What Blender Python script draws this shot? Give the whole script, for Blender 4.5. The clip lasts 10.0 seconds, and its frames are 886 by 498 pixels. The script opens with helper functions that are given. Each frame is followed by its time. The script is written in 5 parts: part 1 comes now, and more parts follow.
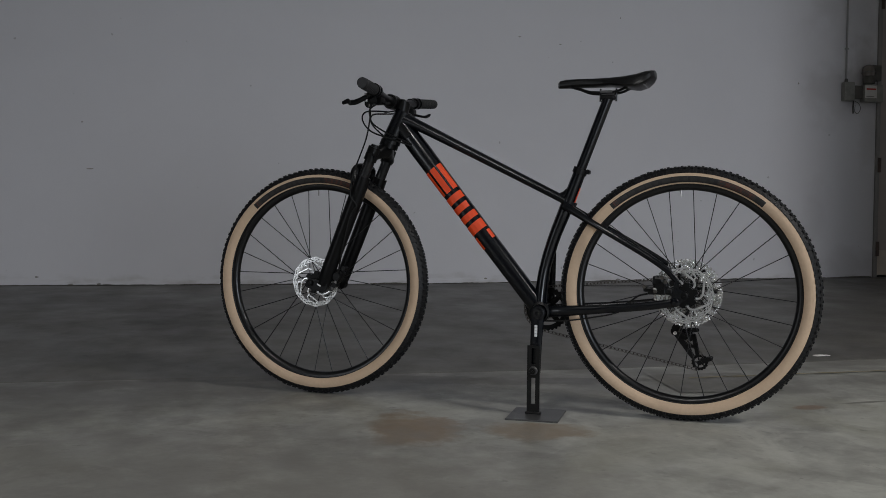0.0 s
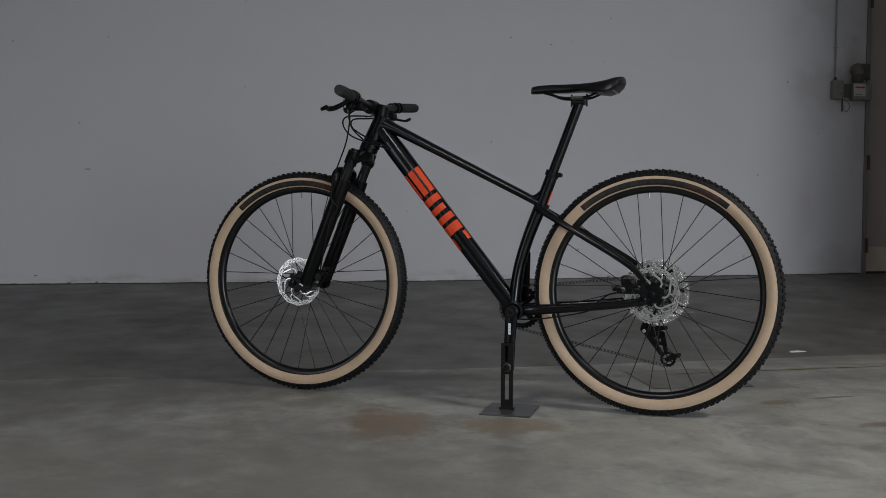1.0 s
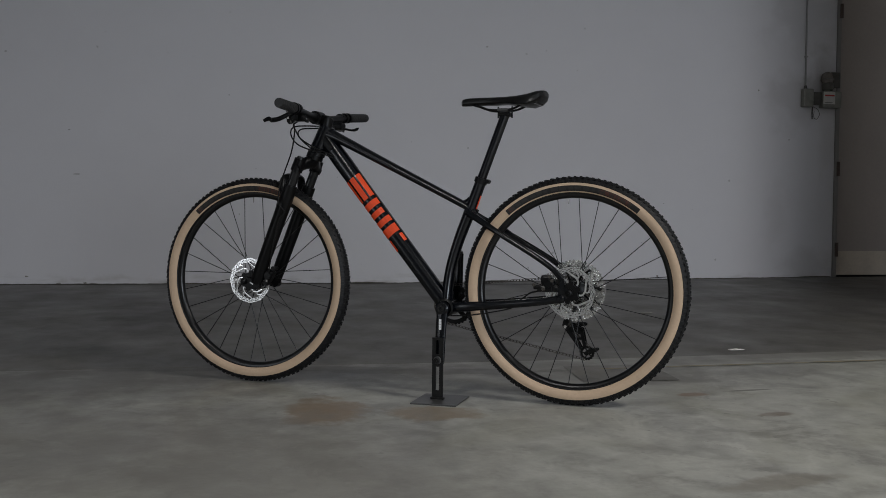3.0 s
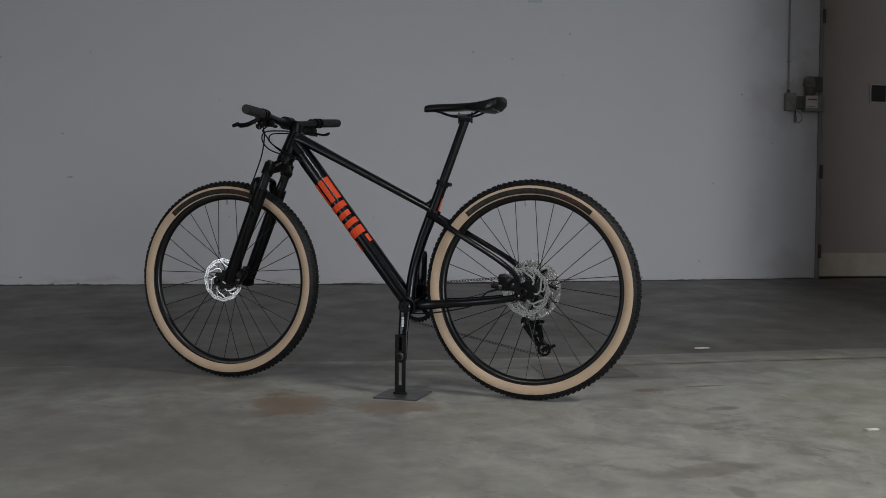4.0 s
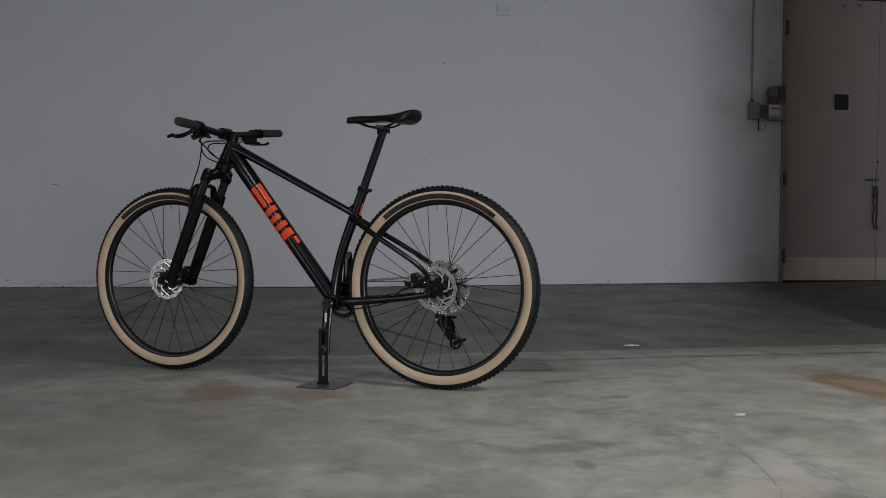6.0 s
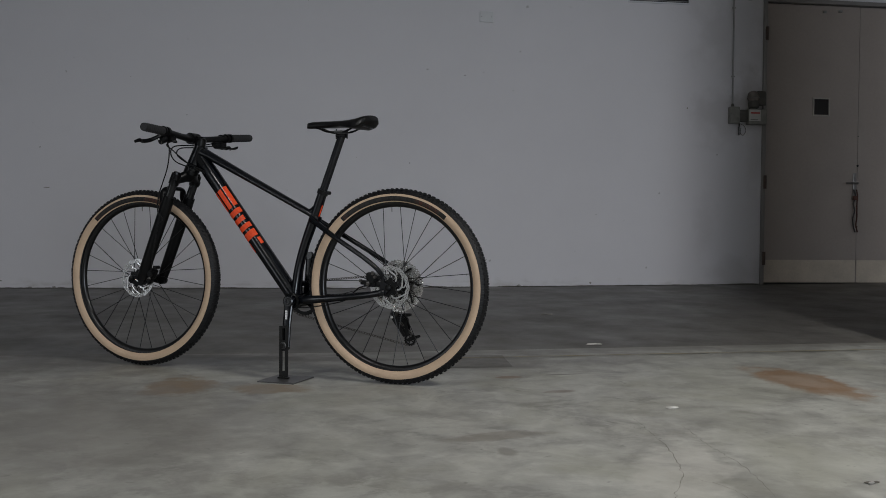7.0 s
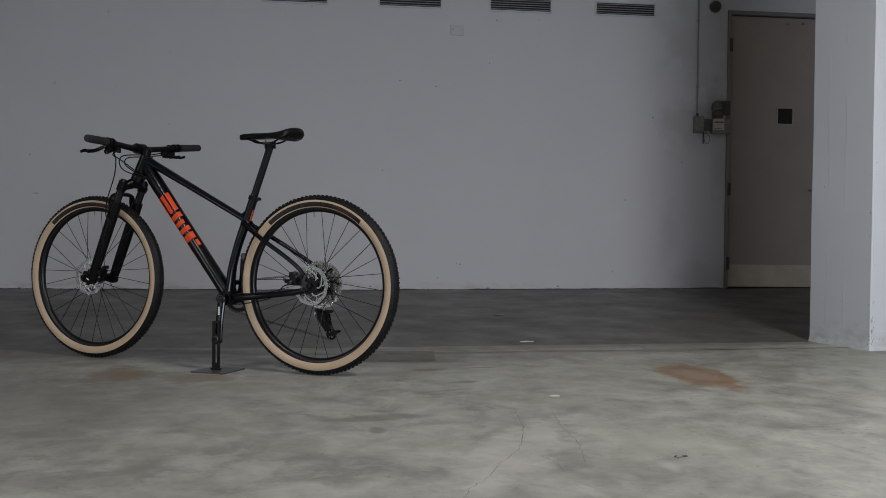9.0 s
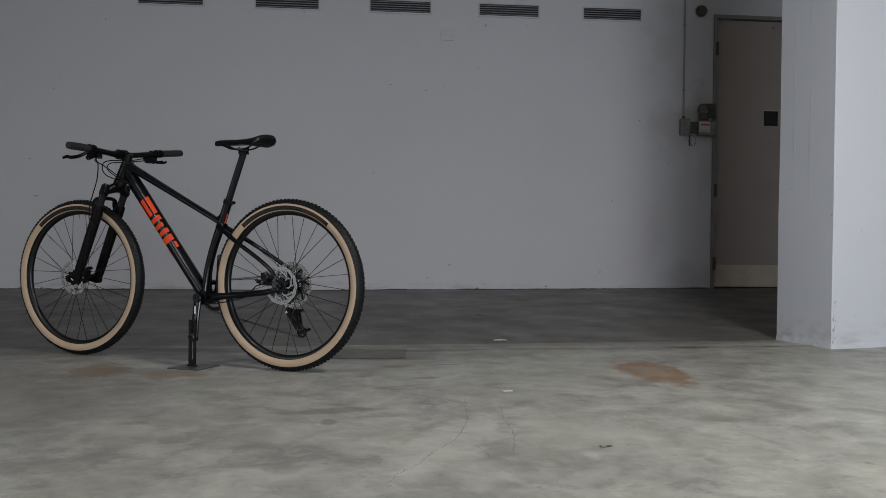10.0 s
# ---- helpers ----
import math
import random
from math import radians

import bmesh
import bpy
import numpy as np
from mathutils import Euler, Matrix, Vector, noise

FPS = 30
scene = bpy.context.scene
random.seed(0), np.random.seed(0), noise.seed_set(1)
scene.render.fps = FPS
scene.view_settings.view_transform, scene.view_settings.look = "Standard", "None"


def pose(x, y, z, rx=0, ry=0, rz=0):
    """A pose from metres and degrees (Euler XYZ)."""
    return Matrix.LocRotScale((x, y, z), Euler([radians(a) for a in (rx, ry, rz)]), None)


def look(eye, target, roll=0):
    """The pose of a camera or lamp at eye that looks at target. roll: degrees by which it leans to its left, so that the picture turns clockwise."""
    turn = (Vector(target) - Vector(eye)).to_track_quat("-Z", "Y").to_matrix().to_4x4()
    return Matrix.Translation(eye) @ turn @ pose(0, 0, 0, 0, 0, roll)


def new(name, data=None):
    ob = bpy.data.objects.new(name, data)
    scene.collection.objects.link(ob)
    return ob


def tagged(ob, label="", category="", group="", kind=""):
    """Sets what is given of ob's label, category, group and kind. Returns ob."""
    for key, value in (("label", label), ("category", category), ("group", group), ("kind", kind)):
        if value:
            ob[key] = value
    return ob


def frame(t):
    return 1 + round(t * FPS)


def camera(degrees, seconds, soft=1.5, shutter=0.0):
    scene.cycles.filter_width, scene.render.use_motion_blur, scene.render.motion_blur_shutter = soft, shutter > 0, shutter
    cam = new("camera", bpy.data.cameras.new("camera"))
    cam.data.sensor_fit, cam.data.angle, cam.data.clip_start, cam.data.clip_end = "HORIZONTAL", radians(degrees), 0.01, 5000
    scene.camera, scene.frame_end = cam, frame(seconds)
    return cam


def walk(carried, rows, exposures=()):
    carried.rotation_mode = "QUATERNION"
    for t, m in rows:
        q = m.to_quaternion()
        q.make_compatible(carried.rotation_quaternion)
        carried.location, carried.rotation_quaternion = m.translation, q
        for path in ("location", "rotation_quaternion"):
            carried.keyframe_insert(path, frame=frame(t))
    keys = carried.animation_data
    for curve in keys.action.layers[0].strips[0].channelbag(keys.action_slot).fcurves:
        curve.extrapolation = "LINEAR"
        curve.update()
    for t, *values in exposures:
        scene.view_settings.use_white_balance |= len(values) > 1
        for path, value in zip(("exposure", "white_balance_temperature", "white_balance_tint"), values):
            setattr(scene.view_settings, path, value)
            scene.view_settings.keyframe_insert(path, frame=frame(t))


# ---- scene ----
cam = camera(49.52, 10.0, soft=0.6)
PATH = [
    (0, (-0.7735, -2.6480, 0.5804), (-0.3869, -0.6870, 0.5085), 0.54),
    (0.5, (-0.7425, -2.7003, 0.5929), (-0.3605, -0.7387, 0.5139), 0.41),
    (1, (-0.7084, -2.7564, 0.6003), (-0.3315, -0.7939, 0.5193), 0.38),
    (1.5, (-0.6679, -2.8168, 0.6027), (-0.2961, -0.8533, 0.5228), 0.40),
    (2, (-0.6203, -2.8806, 0.6023), (-0.2539, -0.9159, 0.5250), 0.41),
    (2.5, (-0.5673, -2.9474, 0.6015), (-0.2072, -0.9815, 0.5267), 0.46),
    (4, (-0.3850, -3.1633, 0.5990), (-0.0449, -1.1936, 0.5322), 0.51),
    (4.5, (-0.3221, -3.2361, 0.5971), (0.0099, -1.2648, 0.5332), 0.49),
    (5, (-0.2519, -3.3121, 0.5942), (0.0709, -1.3392, 0.5343), 0.51),
    (5.5, (-0.1695, -3.3921, 0.5907), (0.1461, -1.4179, 0.5348), 0.50),
    (6, (-0.0832, -3.4757, 0.5870), (0.2229, -1.5000, 0.5355), 0.48),
    (7.5, (0.1902, -3.7336, 0.5783), (0.4657, -1.7531, 0.5367), 0.59),
    (8, (0.2842, -3.8195, 0.5763), (0.5488, -1.8374, 0.5377), 0.61),
    (8.5, (0.3779, -3.9089, 0.5748), (0.6300, -1.9252, 0.5397), 0.64),
    (9, (0.4708, -4.0019, 0.5750), (0.7101, -2.0166, 0.5427), 0.70),
    (9.5, (0.5631, -4.0951, 0.5788), (0.7880, -2.1080, 0.5485), 0.71),
    (10, (0.6551, -4.1871, 0.5859), (0.8652, -2.1984, 0.5535), 0.64),
]
walk(cam, [(t, look(eye, target, roll)) for t, eye, target, roll in PATH])

# ceiling lights: x, y, length, turn, watts, tone
LAMPS = [
    (2.66, -2.6, 0.6, 0, 108.0, (1.0, 0.97, 0.935)),
    (-2.6, -3.6, 1.2, 0, 60.0, (0.99, 0.98, 0.97)),
]
# orange blocks on the down tube: start, end along it, from, to degrees round it
DECALS = [
    (0.374, 0.482, -70, -26), (0.374, 0.482, -12, 14), (0.374, 0.482, 28, 66),
    (0.496, 0.522, -70, 62), (0.537, 0.560, -52, 62), (0.576, 0.600, -70, 62),
    (0.614, 0.650, -70, 66), (0.662, 0.715, 30, 66), (0.662, 0.700, -74, -40),
]
GATE_POWER = 210.0
SIDE_POWER = 17.0

from math import cos, sin, pi, sqrt, atan2

# ---------------------------------------------------------------- light
world = bpy.data.worlds.new("world")
scene.world = world
world.use_nodes = True
world.node_tree.nodes["Background"].inputs[0].default_value = (0.75, 0.85, 1.0, 1)
world.node_tree.nodes["Background"].inputs[1].default_value = 1.0
scene.view_settings.exposure = 0.0
# daylight that comes in by the open gateway behind the camera
sky_lamp = bpy.data.lights.new("gateway_daylight", "AREA")
sky_lamp.shape, sky_lamp.size, sky_lamp.size_y = "RECTANGLE", 2.95, 2.3
sky_lamp.energy, sky_lamp.color = GATE_POWER, (0.82, 0.895, 1.0)
new("gateway_daylight", sky_lamp).matrix_basis = look((2.0, -9.05, 1.2), (2.0, 0.0, 1.2))
# daylight by the side opening
side_lamp = bpy.data.lights.new("side_daylight", "AREA")
side_lamp.shape, side_lamp.size, side_lamp.size_y = "RECTANGLE", 0.85, 1.5
side_lamp.energy, side_lamp.color = SIDE_POWER, (0.92, 0.96, 1.0)
new("side_daylight", side_lamp).matrix_basis = look((-7.05, -3.65, 0.9), (0.0, -3.65, 0.9))


# ---------------------------------------------------------------- materials
def material(name, base, rough=0.5, metal=0.0, vary=0.0, scale=8.0, bump=0.0, bump_scale=200.0, tint=None, coat=0.0, rough_vary=0.0, spec=0.5):
    """A surface with broad and fine variation of colour, and fine relief."""
    m = bpy.data.materials.new(name)
    m.use_nodes = True
    nt = m.node_tree
    b = nt.nodes["Principled BSDF"]
    b.inputs["Base Color"].default_value = (*base, 1)
    b.inputs["Roughness"].default_value = rough
    b.inputs["Metallic"].default_value = metal
    b.inputs["Coat Weight"].default_value = coat
    b.inputs["Specular IOR Level"].default_value = spec
    b.inputs["Coat Roughness"].default_value = 0.25
    co = nt.nodes.new("ShaderNodeTexCoord")
    if vary:
        broad = nt.nodes.new("ShaderNodeTexNoise")
        broad.inputs["Scale"].default_value = scale
        broad.inputs["Detail"].default_value = 6
        nt.links.new(co.outputs["Object"], broad.inputs["Vector"])
        fine = nt.nodes.new("ShaderNodeTexNoise")
        fine.inputs["Scale"].default_value = scale * 14
        fine.inputs["Detail"].default_value = 4
        nt.links.new(co.outputs["Object"], fine.inputs["Vector"])
        add = nt.nodes.new("ShaderNodeMix")
        add.inputs[0].default_value = 0.35
        nt.links.new(broad.outputs[0], add.inputs[2])
        nt.links.new(fine.outputs[0], add.inputs[3])
        ramp = nt.nodes.new("ShaderNodeMapRange")
        ramp.inputs[1].default_value, ramp.inputs[2].default_value = 0.3, 0.7
        nt.links.new(add.outputs[0], ramp.inputs[0])
        mix = nt.nodes.new("ShaderNodeMix")
        mix.data_type = "RGBA"
        dark = tint or tuple(c * (1 - vary) for c in base)
        mix.inputs[6].default_value = (*dark, 1)
        mix.inputs[7].default_value = (*[min(1, c * (1 + vary * 0.5)) for c in base], 1)
        nt.links.new(ramp.outputs[0], mix.inputs[0])
        nt.links.new(mix.outputs[2], b.inputs["Base Color"])
        if rough_vary:
            rr = nt.nodes.new("ShaderNodeMapRange")
            rr.inputs[3].default_value, rr.inputs[4].default_value = rough - rough_vary, rough + rough_vary
            nt.links.new(ramp.outputs[0], rr.inputs[0])
            nt.links.new(rr.outputs[0], b.inputs["Roughness"])
    if bump:
        n = nt.nodes.new("ShaderNodeTexNoise")
        n.inputs["Scale"].default_value = bump_scale
        n.inputs["Detail"].default_value = 5
        nt.links.new(co.outputs["Object"], n.inputs["Vector"])
        bp = nt.nodes.new("ShaderNodeBump")
        bp.inputs["Strength"].default_value = bump
        bp.inputs["Distance"].default_value = 0.003
        nt.links.new(n.outputs[0], bp.inputs["Height"])
        nt.links.new(bp.outputs[0], b.inputs["Normal"])
    return m


class Graph:
    """Short hands for a node tree of a material."""

    def __init__(self, name):
        self.m = bpy.data.materials.new(name)
        self.m.use_nodes = True
        self.t = self.m.node_tree
        self.b = self.t.nodes["Principled BSDF"]

    def put(self, kind, **values):
        n = self.t.nodes.new(kind)
        for k, v in values.items():
            n.inputs[k.replace("_", " ")].default_value = v
        return n

    def join(self, a, b):
        self.t.links.new(a, b)

    def noise(self, vec, scale, detail=6, rough=0.55, distort=0.0):
        n = self.put("ShaderNodeTexNoise", Scale=scale, Detail=detail, Roughness=rough, Distortion=distort)
        self.join(vec, n.inputs["Vector"])
        return n.outputs[0]

    def span(self, v, a, b, c=0.0, d=1.0):
        n = self.put("ShaderNodeMapRange")
        for i, x in enumerate((a, b, c, d)):
            n.inputs[i + 1].default_value = x
        self.join(v, n.inputs[0])
        return n.outputs[0]

    def math(self, op, a, b=None):
        n = self.t.nodes.new("ShaderNodeMath")
        n.operation = op
        for i, v in enumerate((a, b)):
            if v is None:
                continue
            if isinstance(v, (int, float)):
                n.inputs[i].default_value = v
            else:
                self.join(v, n.inputs[i])
        return n.outputs[0]

    def mix(self, fac, a, b):
        n = self.t.nodes.new("ShaderNodeMix")
        n.data_type = "RGBA"
        for i, v in ((0, fac), (6, a), (7, b)):
            if isinstance(v, (int, float)):
                n.inputs[i].default_value = v
            elif isinstance(v, tuple):
                n.inputs[i].default_value = (*v, 1)
            else:
                self.join(v, n.inputs[i])
        return n.outputs[2]

    def stretch(self, vec, s):
        n = self.t.nodes.new("ShaderNodeMapping")
        n.inputs["Scale"].default_value = s
        self.join(vec, n.inputs["Vector"])
        return n.outputs[0]

    def blob(self, pos, cx, cy, rx, ry, turn, wob, edge=(1.06, 0.88)):
        """1 inside an uneven ellipse on the ground, 0 outside."""
        n = self.t.nodes.new("ShaderNodeMapping")
        n.vector_type = "TEXTURE"
        n.inputs["Location"].default_value = (cx, cy, 0)
        n.inputs["Rotation"].default_value = (0, 0, radians(turn))
        n.inputs["Scale"].default_value = (rx, ry, 1000)
        self.join(pos, n.inputs["Vector"])
        ln = self.t.nodes.new("ShaderNodeVectorMath")
        ln.operation = "LENGTH"
        self.join(n.outputs[0], ln.inputs[0])
        v = self.math("ADD", ln.outputs["Value"], wob)
        return self.span(v, *edge)


def concrete(name, low, high, blotches, gloss, streak=1.0):
    g = Graph(name)
    pos = g.put("ShaderNodeNewGeometry").outputs["Position"]
    wide = g.stretch(pos, (1.10, 1.0, 1.0))
    broad = g.noise(wide, 0.9, 5, 0.6, 0.4)
    mid = g.noise(wide, 4.5, 5, 0.56, 0.6)
    fine = g.noise(pos, 60, 5)
    patch = g.noise(wide, 10, 3, 0.5, 0.7)
    v = g.math("ADD", g.math("ADD", g.math("MULTIPLY", broad, 0.28), g.math("MULTIPLY", patch, 0.27)), g.math("ADD", g.math("MULTIPLY", mid, 0.42), g.math("MULTIPLY", fine, 0.08)))
    f = g.span(v, 0.435, 0.630)
    col = g.mix(f, low, high)
    scuff = g.span(g.noise(wide, 11, 4, 0.5, 1.2), 0.60, 0.72)
    col = g.mix(g.math("MULTIPLY", scuff, 0.25), col, tuple(min(1, c * 1.25) for c in high))
    flaked = g.span(g.math("ADD", g.noise(wide, 2.6, 9, 0.66, 0.5), g.math("MULTIPLY", fine, 0.05)), 0.555, 0.605)
    col = g.mix(g.math("MULTIPLY", flaked, 0.30), col, tuple(min(1, c * 1.22) for c in high))
    olive = g.span(g.noise(wide, 1.7, 6, 0.6, 0.8), 0.50, 0.66)
    col = g.mix(g.math("MULTIPLY", olive, 0.38), col, (low[0] * 1.18, low[1] * 1.18, low[2] * 0.98))
    spots = g.span(g.noise(pos, 23, 3), 0.66, 0.74)
    col = g.mix(g.math("MULTIPLY", spots, 0.5), col, tuple(c * 0.55 for c in low))
    wob = g.span(g.noise(pos, 7.0, 6, 0.62), 0.3, 0.7, -0.42, 0.42)
    # uneven ellipses of another colour, softer at the edge when large
    for cx, cy, rx, ry, turn, colour, amount in blotches:
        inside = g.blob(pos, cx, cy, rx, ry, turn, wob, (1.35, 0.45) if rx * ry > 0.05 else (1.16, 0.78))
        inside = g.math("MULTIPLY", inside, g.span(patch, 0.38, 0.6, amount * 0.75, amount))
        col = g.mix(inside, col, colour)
    g.join(col, g.b.inputs["Base Color"])
    g.join(g.span(g.noise(wide, 3.0, 5), 0.3, 0.7, gloss - 0.1, gloss + 0.12), g.b.inputs["Roughness"])
    bp = g.put("ShaderNodeBump", Strength=0.10, Distance=0.004)
    g.join(g.math("ADD", fine, mid), bp.inputs["Height"])
    g.join(bp.outputs[0], g.b.inputs["Normal"])
    return g.m


def painted_wall(name, base, dirt, smudges=()):
    g = Graph(name)
    pos = g.put("ShaderNodeNewGeometry").outputs["Position"]
    broad = g.noise(pos, 0.8, 4)
    mid = g.noise(pos, 5.0, 5)
    fine = g.noise(pos, 90, 4)
    v = g.math("ADD", g.math("MULTIPLY", broad, 0.6), g.math("MULTIPLY", mid, 0.4))
    col = g.mix(g.span(v, 0.3, 0.7), tuple(c * 0.95 for c in base), base)
    sep = g.t.nodes.new("ShaderNodeSeparateXYZ")
    g.join(pos, sep.inputs[0])
    low = g.span(g.math("ADD", sep.outputs[2], g.span(g.noise(pos, 9, 5), 0.2, 0.8, -0.05, 0.05)), 0.17, 0.03)
    grime = g.math("MULTIPLY", low, g.span(g.noise(g.stretch(pos, (0.35, 1, 1.8)), 14, 5), 0.43, 0.62))
    col = g.mix(g.math("MULTIPLY", grime, 0.75), col, dirt)
    for cx, cz, rx, rz, amount in smudges:
        n = g.t.nodes.new("ShaderNodeMapping")
        n.vector_type = "TEXTURE"
        n.inputs["Location"].default_value = (cx, 0, cz)
        n.inputs["Scale"].default_value = (rx, 1000, rz)
        g.join(pos, n.inputs["Vector"])
        ln = g.t.nodes.new("ShaderNodeVectorMath")
        ln.operation = "LENGTH"
        g.join(n.outputs[0], ln.inputs[0])
        edge = g.math("ADD", ln.outputs["Value"], g.span(mid, 0.3, 0.7, -0.45, 0.45))
        col = g.mix(g.span(edge, 1.15, 0.35, 0.0, amount), col, (0.20, 0.175, 0.155))
    chips = g.span(g.noise(pos, 17, 2, 0.4), 0.775, 0.785)
    col = g.mix(g.math("MULTIPLY", chips, 0.6), col, (0.3, 0.29, 0.28))
    g.join(col, g.b.inputs["Base Color"])
    g.b.inputs["Roughness"].default_value = 0.6
    bp = g.put("ShaderNodeBump", Strength=0.18, Distance=0.003)
    g.join(g.math("ADD", g.math("MULTIPLY", mid, 2.0), fine), bp.inputs["Height"])
    g.join(bp.outputs[0], g.b.inputs["Normal"])
    return g.m


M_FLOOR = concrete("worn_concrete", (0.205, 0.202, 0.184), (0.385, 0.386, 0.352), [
    # three broad soft darker areas on the near side of the slab joint
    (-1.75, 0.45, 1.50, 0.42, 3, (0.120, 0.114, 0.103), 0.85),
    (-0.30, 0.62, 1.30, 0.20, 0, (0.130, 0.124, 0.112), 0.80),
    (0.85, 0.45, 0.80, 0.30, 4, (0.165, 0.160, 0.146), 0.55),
    (-0.35, -0.10, 0.115, 0.20, -8, (0.215, 0.145, 0.08), 0.85),
    (-0.02, -0.17, 0.135, 0.105, -10, (0.205, 0.145, 0.085), 0.75),
    (1.96, -0.30, 0.135, 0.36, 4, (0.225, 0.138, 0.076), 0.95),
    (1.955, -0.27, 0.060, 0.15, 4, (0.30, 0.235, 0.18), 0.70),
    (0.87, 0.30, 0.22, 0.12, 5, (0.16, 0.155, 0.14), 0.75),
    (0.63, -1.04, 0.14, 0.05, 10, (0.15, 0.13, 0.10), 0.55),
    # darker bands along the joint, behind the bicycle
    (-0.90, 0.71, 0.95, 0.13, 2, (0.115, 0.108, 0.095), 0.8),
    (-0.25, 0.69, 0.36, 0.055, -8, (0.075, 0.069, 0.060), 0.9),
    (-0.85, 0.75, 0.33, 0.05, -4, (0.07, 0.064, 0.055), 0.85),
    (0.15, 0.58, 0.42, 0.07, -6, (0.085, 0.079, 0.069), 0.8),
    # two broad darker areas at the near left
    (-1.29, -0.48, 0.9, 0.55, 20, (0.16, 0.15, 0.132), 0.6),
    (-0.54, -0.84, 0.55, 0.60, 10, (0.175, 0.166, 0.148), 0.65),
    (0.88, -0.02, 0.05, 0.03, 0, (0.19, 0.115, 0.07), 0.8),
    (1.00, -0.36, 0.055, 0.03, 10, (0.15, 0.115, 0.085), 0.8),
    (0.95, -1.58, 0.11, 0.40, -24, (0.46, 0.45, 0.41), 0.60),
    (1.12, 0.02, 0.10, 0.012, 4, (0.10, 0.092, 0.078), 0.7),
    (1.75, 0.74, 1.15, 0.10, 0, (0.165, 0.158, 0.142), 0.75),
    (3.0, 0.76, 0.9, 0.07, -2, (0.185, 0.178, 0.160), 0.7),
    (0.62, -1.22, 0.03, 0.045, 0, (0.17, 0.16, 0.14), 0.7),
], 0.43)
M_AISLE = concrete("dark_dirty_concrete", (0.086, 0.081, 0.074), (0.142, 0.136, 0.124), [
    (-1.13, 2.08, 0.20, 0.50, 8, (0.045, 0.040, 0.034), 1.0),
    (-1.19, 2.46, 0.20, 0.30, 0, (0.050, 0.045, 0.038), 0.9),
    (-1.84, 3.12, 0.9, 0.5, 0, (0.07, 0.065, 0.06), 0.5),
], 0.45)
M_PATCH = concrete("patched_concrete", (0.112, 0.107, 0.097), (0.192, 0.185, 0.168), [], 0.5)
M_WALL = painted_wall("white_painted_wall", (0.650, 0.637, 0.660), (0.25, 0.22, 0.18), [
    (3.48, 1.50, 0.27, 0.25, 0.19), (3.76, 1.66, 0.16, 0.24, 0.36), (3.80, 1.25, 0.10, 0.35, 0.15),
    (3.70, 0.22, 0.34, 0.13, 0.18), (3.36, 0.62, 0.12, 0.28, 0.10),
    (3.60, 2.30, 0.34, 0.50, 0.14),
])
M_COLUMN = painted_wall("white_painted_column", (0.625, 0.645, 0.695), (0.44, 0.43, 0.42))
M_BARE = material("bare_concrete", (0.27, 0.267, 0.26), 0.8, vary=0.25, scale=1.5, bump=0.2)
M_CEILING = material("pale_ceiling", (0.46, 0.458, 0.45), 0.8, vary=0.1, scale=2, bump=0.2)
M_DOOR = material("grey_door_paint", (0.345, 0.296, 0.264), 0.45, vary=0.1, scale=3, bump=0.05)
M_KICK = material("cream_kick_plate", (0.55, 0.475, 0.385), 0.45, vary=0.2, scale=6, bump=0.05)
M_VISION = material("window_frame_paint", (0.43, 0.385, 0.34), 0.5, vary=0.15, scale=12)
M_FRAME = material("door_frame_paint", (0.22, 0.205, 0.195), 0.45, vary=0.12, scale=5, bump=0.05)
M_STEEL = material("dull_steel", (0.30, 0.29, 0.28), 0.4, 0.9, vary=0.25, scale=30)
M_DARKHOLE = material("dark_rubber", (0.008, 0.008, 0.008), 0.5, vary=0.3, scale=20, spec=0.25)
M_GLASSDARK = material("dark_window_glass", (0.022, 0.019, 0.017), 0.22, spec=0.25)
M_JAR = material("grimy_lamp_glass", (0.17, 0.145, 0.125), 0.22, vary=0.4, scale=30, coat=0.3)
M_GREYBOX = material("grey_plastic", (0.23, 0.225, 0.20), 0.5, vary=0.35, scale=20, bump=0.1)
M_WHITEBOX = material("aged_white_plastic", (0.55, 0.53, 0.50), 0.45, vary=0.1, scale=20)
M_RUST = material("rusty_metal", (0.085, 0.032, 0.020), 0.7, vary=0.4, scale=60, bump=0.2)
M_DIRTY = material("dirty_dark_plastic", (0.085, 0.080, 0.068), 0.6, vary=0.35, scale=25, bump=0.1)
M_HINGE = material("worn_hinge_steel", (0.085, 0.056, 0.044), 0.55, vary=0.35, scale=50)
M_RED = material("red_print", (0.45, 0.04, 0.03), 0.5, vary=0.1, scale=30)
M_PLATE = material("pale_plastic_plate", (0.55, 0.56, 0.57), 0.4, vary=0.06, scale=20)
M_VENT = material("vent_black", (0.012, 0.012, 0.012), 0.6, vary=0.2, scale=20)
M_SLAT = material("vent_slat", (0.36, 0.36, 0.37), 0.45, 0.0, vary=0.2, scale=20)
M_VENTFRAME = material("vent_frame_paint", (0.58, 0.58, 0.61), 0.5, vary=0.08, scale=20)
M_WIRE = material("cable_sheath", (0.05, 0.045, 0.04), 0.5, vary=0.2, scale=30)
M_CONDUIT = material("painted_conduit", (0.30, 0.295, 0.285), 0.45, vary=0.15, scale=20)
M_PAPER = material("white_scrap", (0.62, 0.60, 0.56), 0.7, vary=0.15, scale=40)
M_STAIN = material("bare_concrete_chip", (0.27, 0.255, 0.235), 0.9, vary=0.3, scale=50)
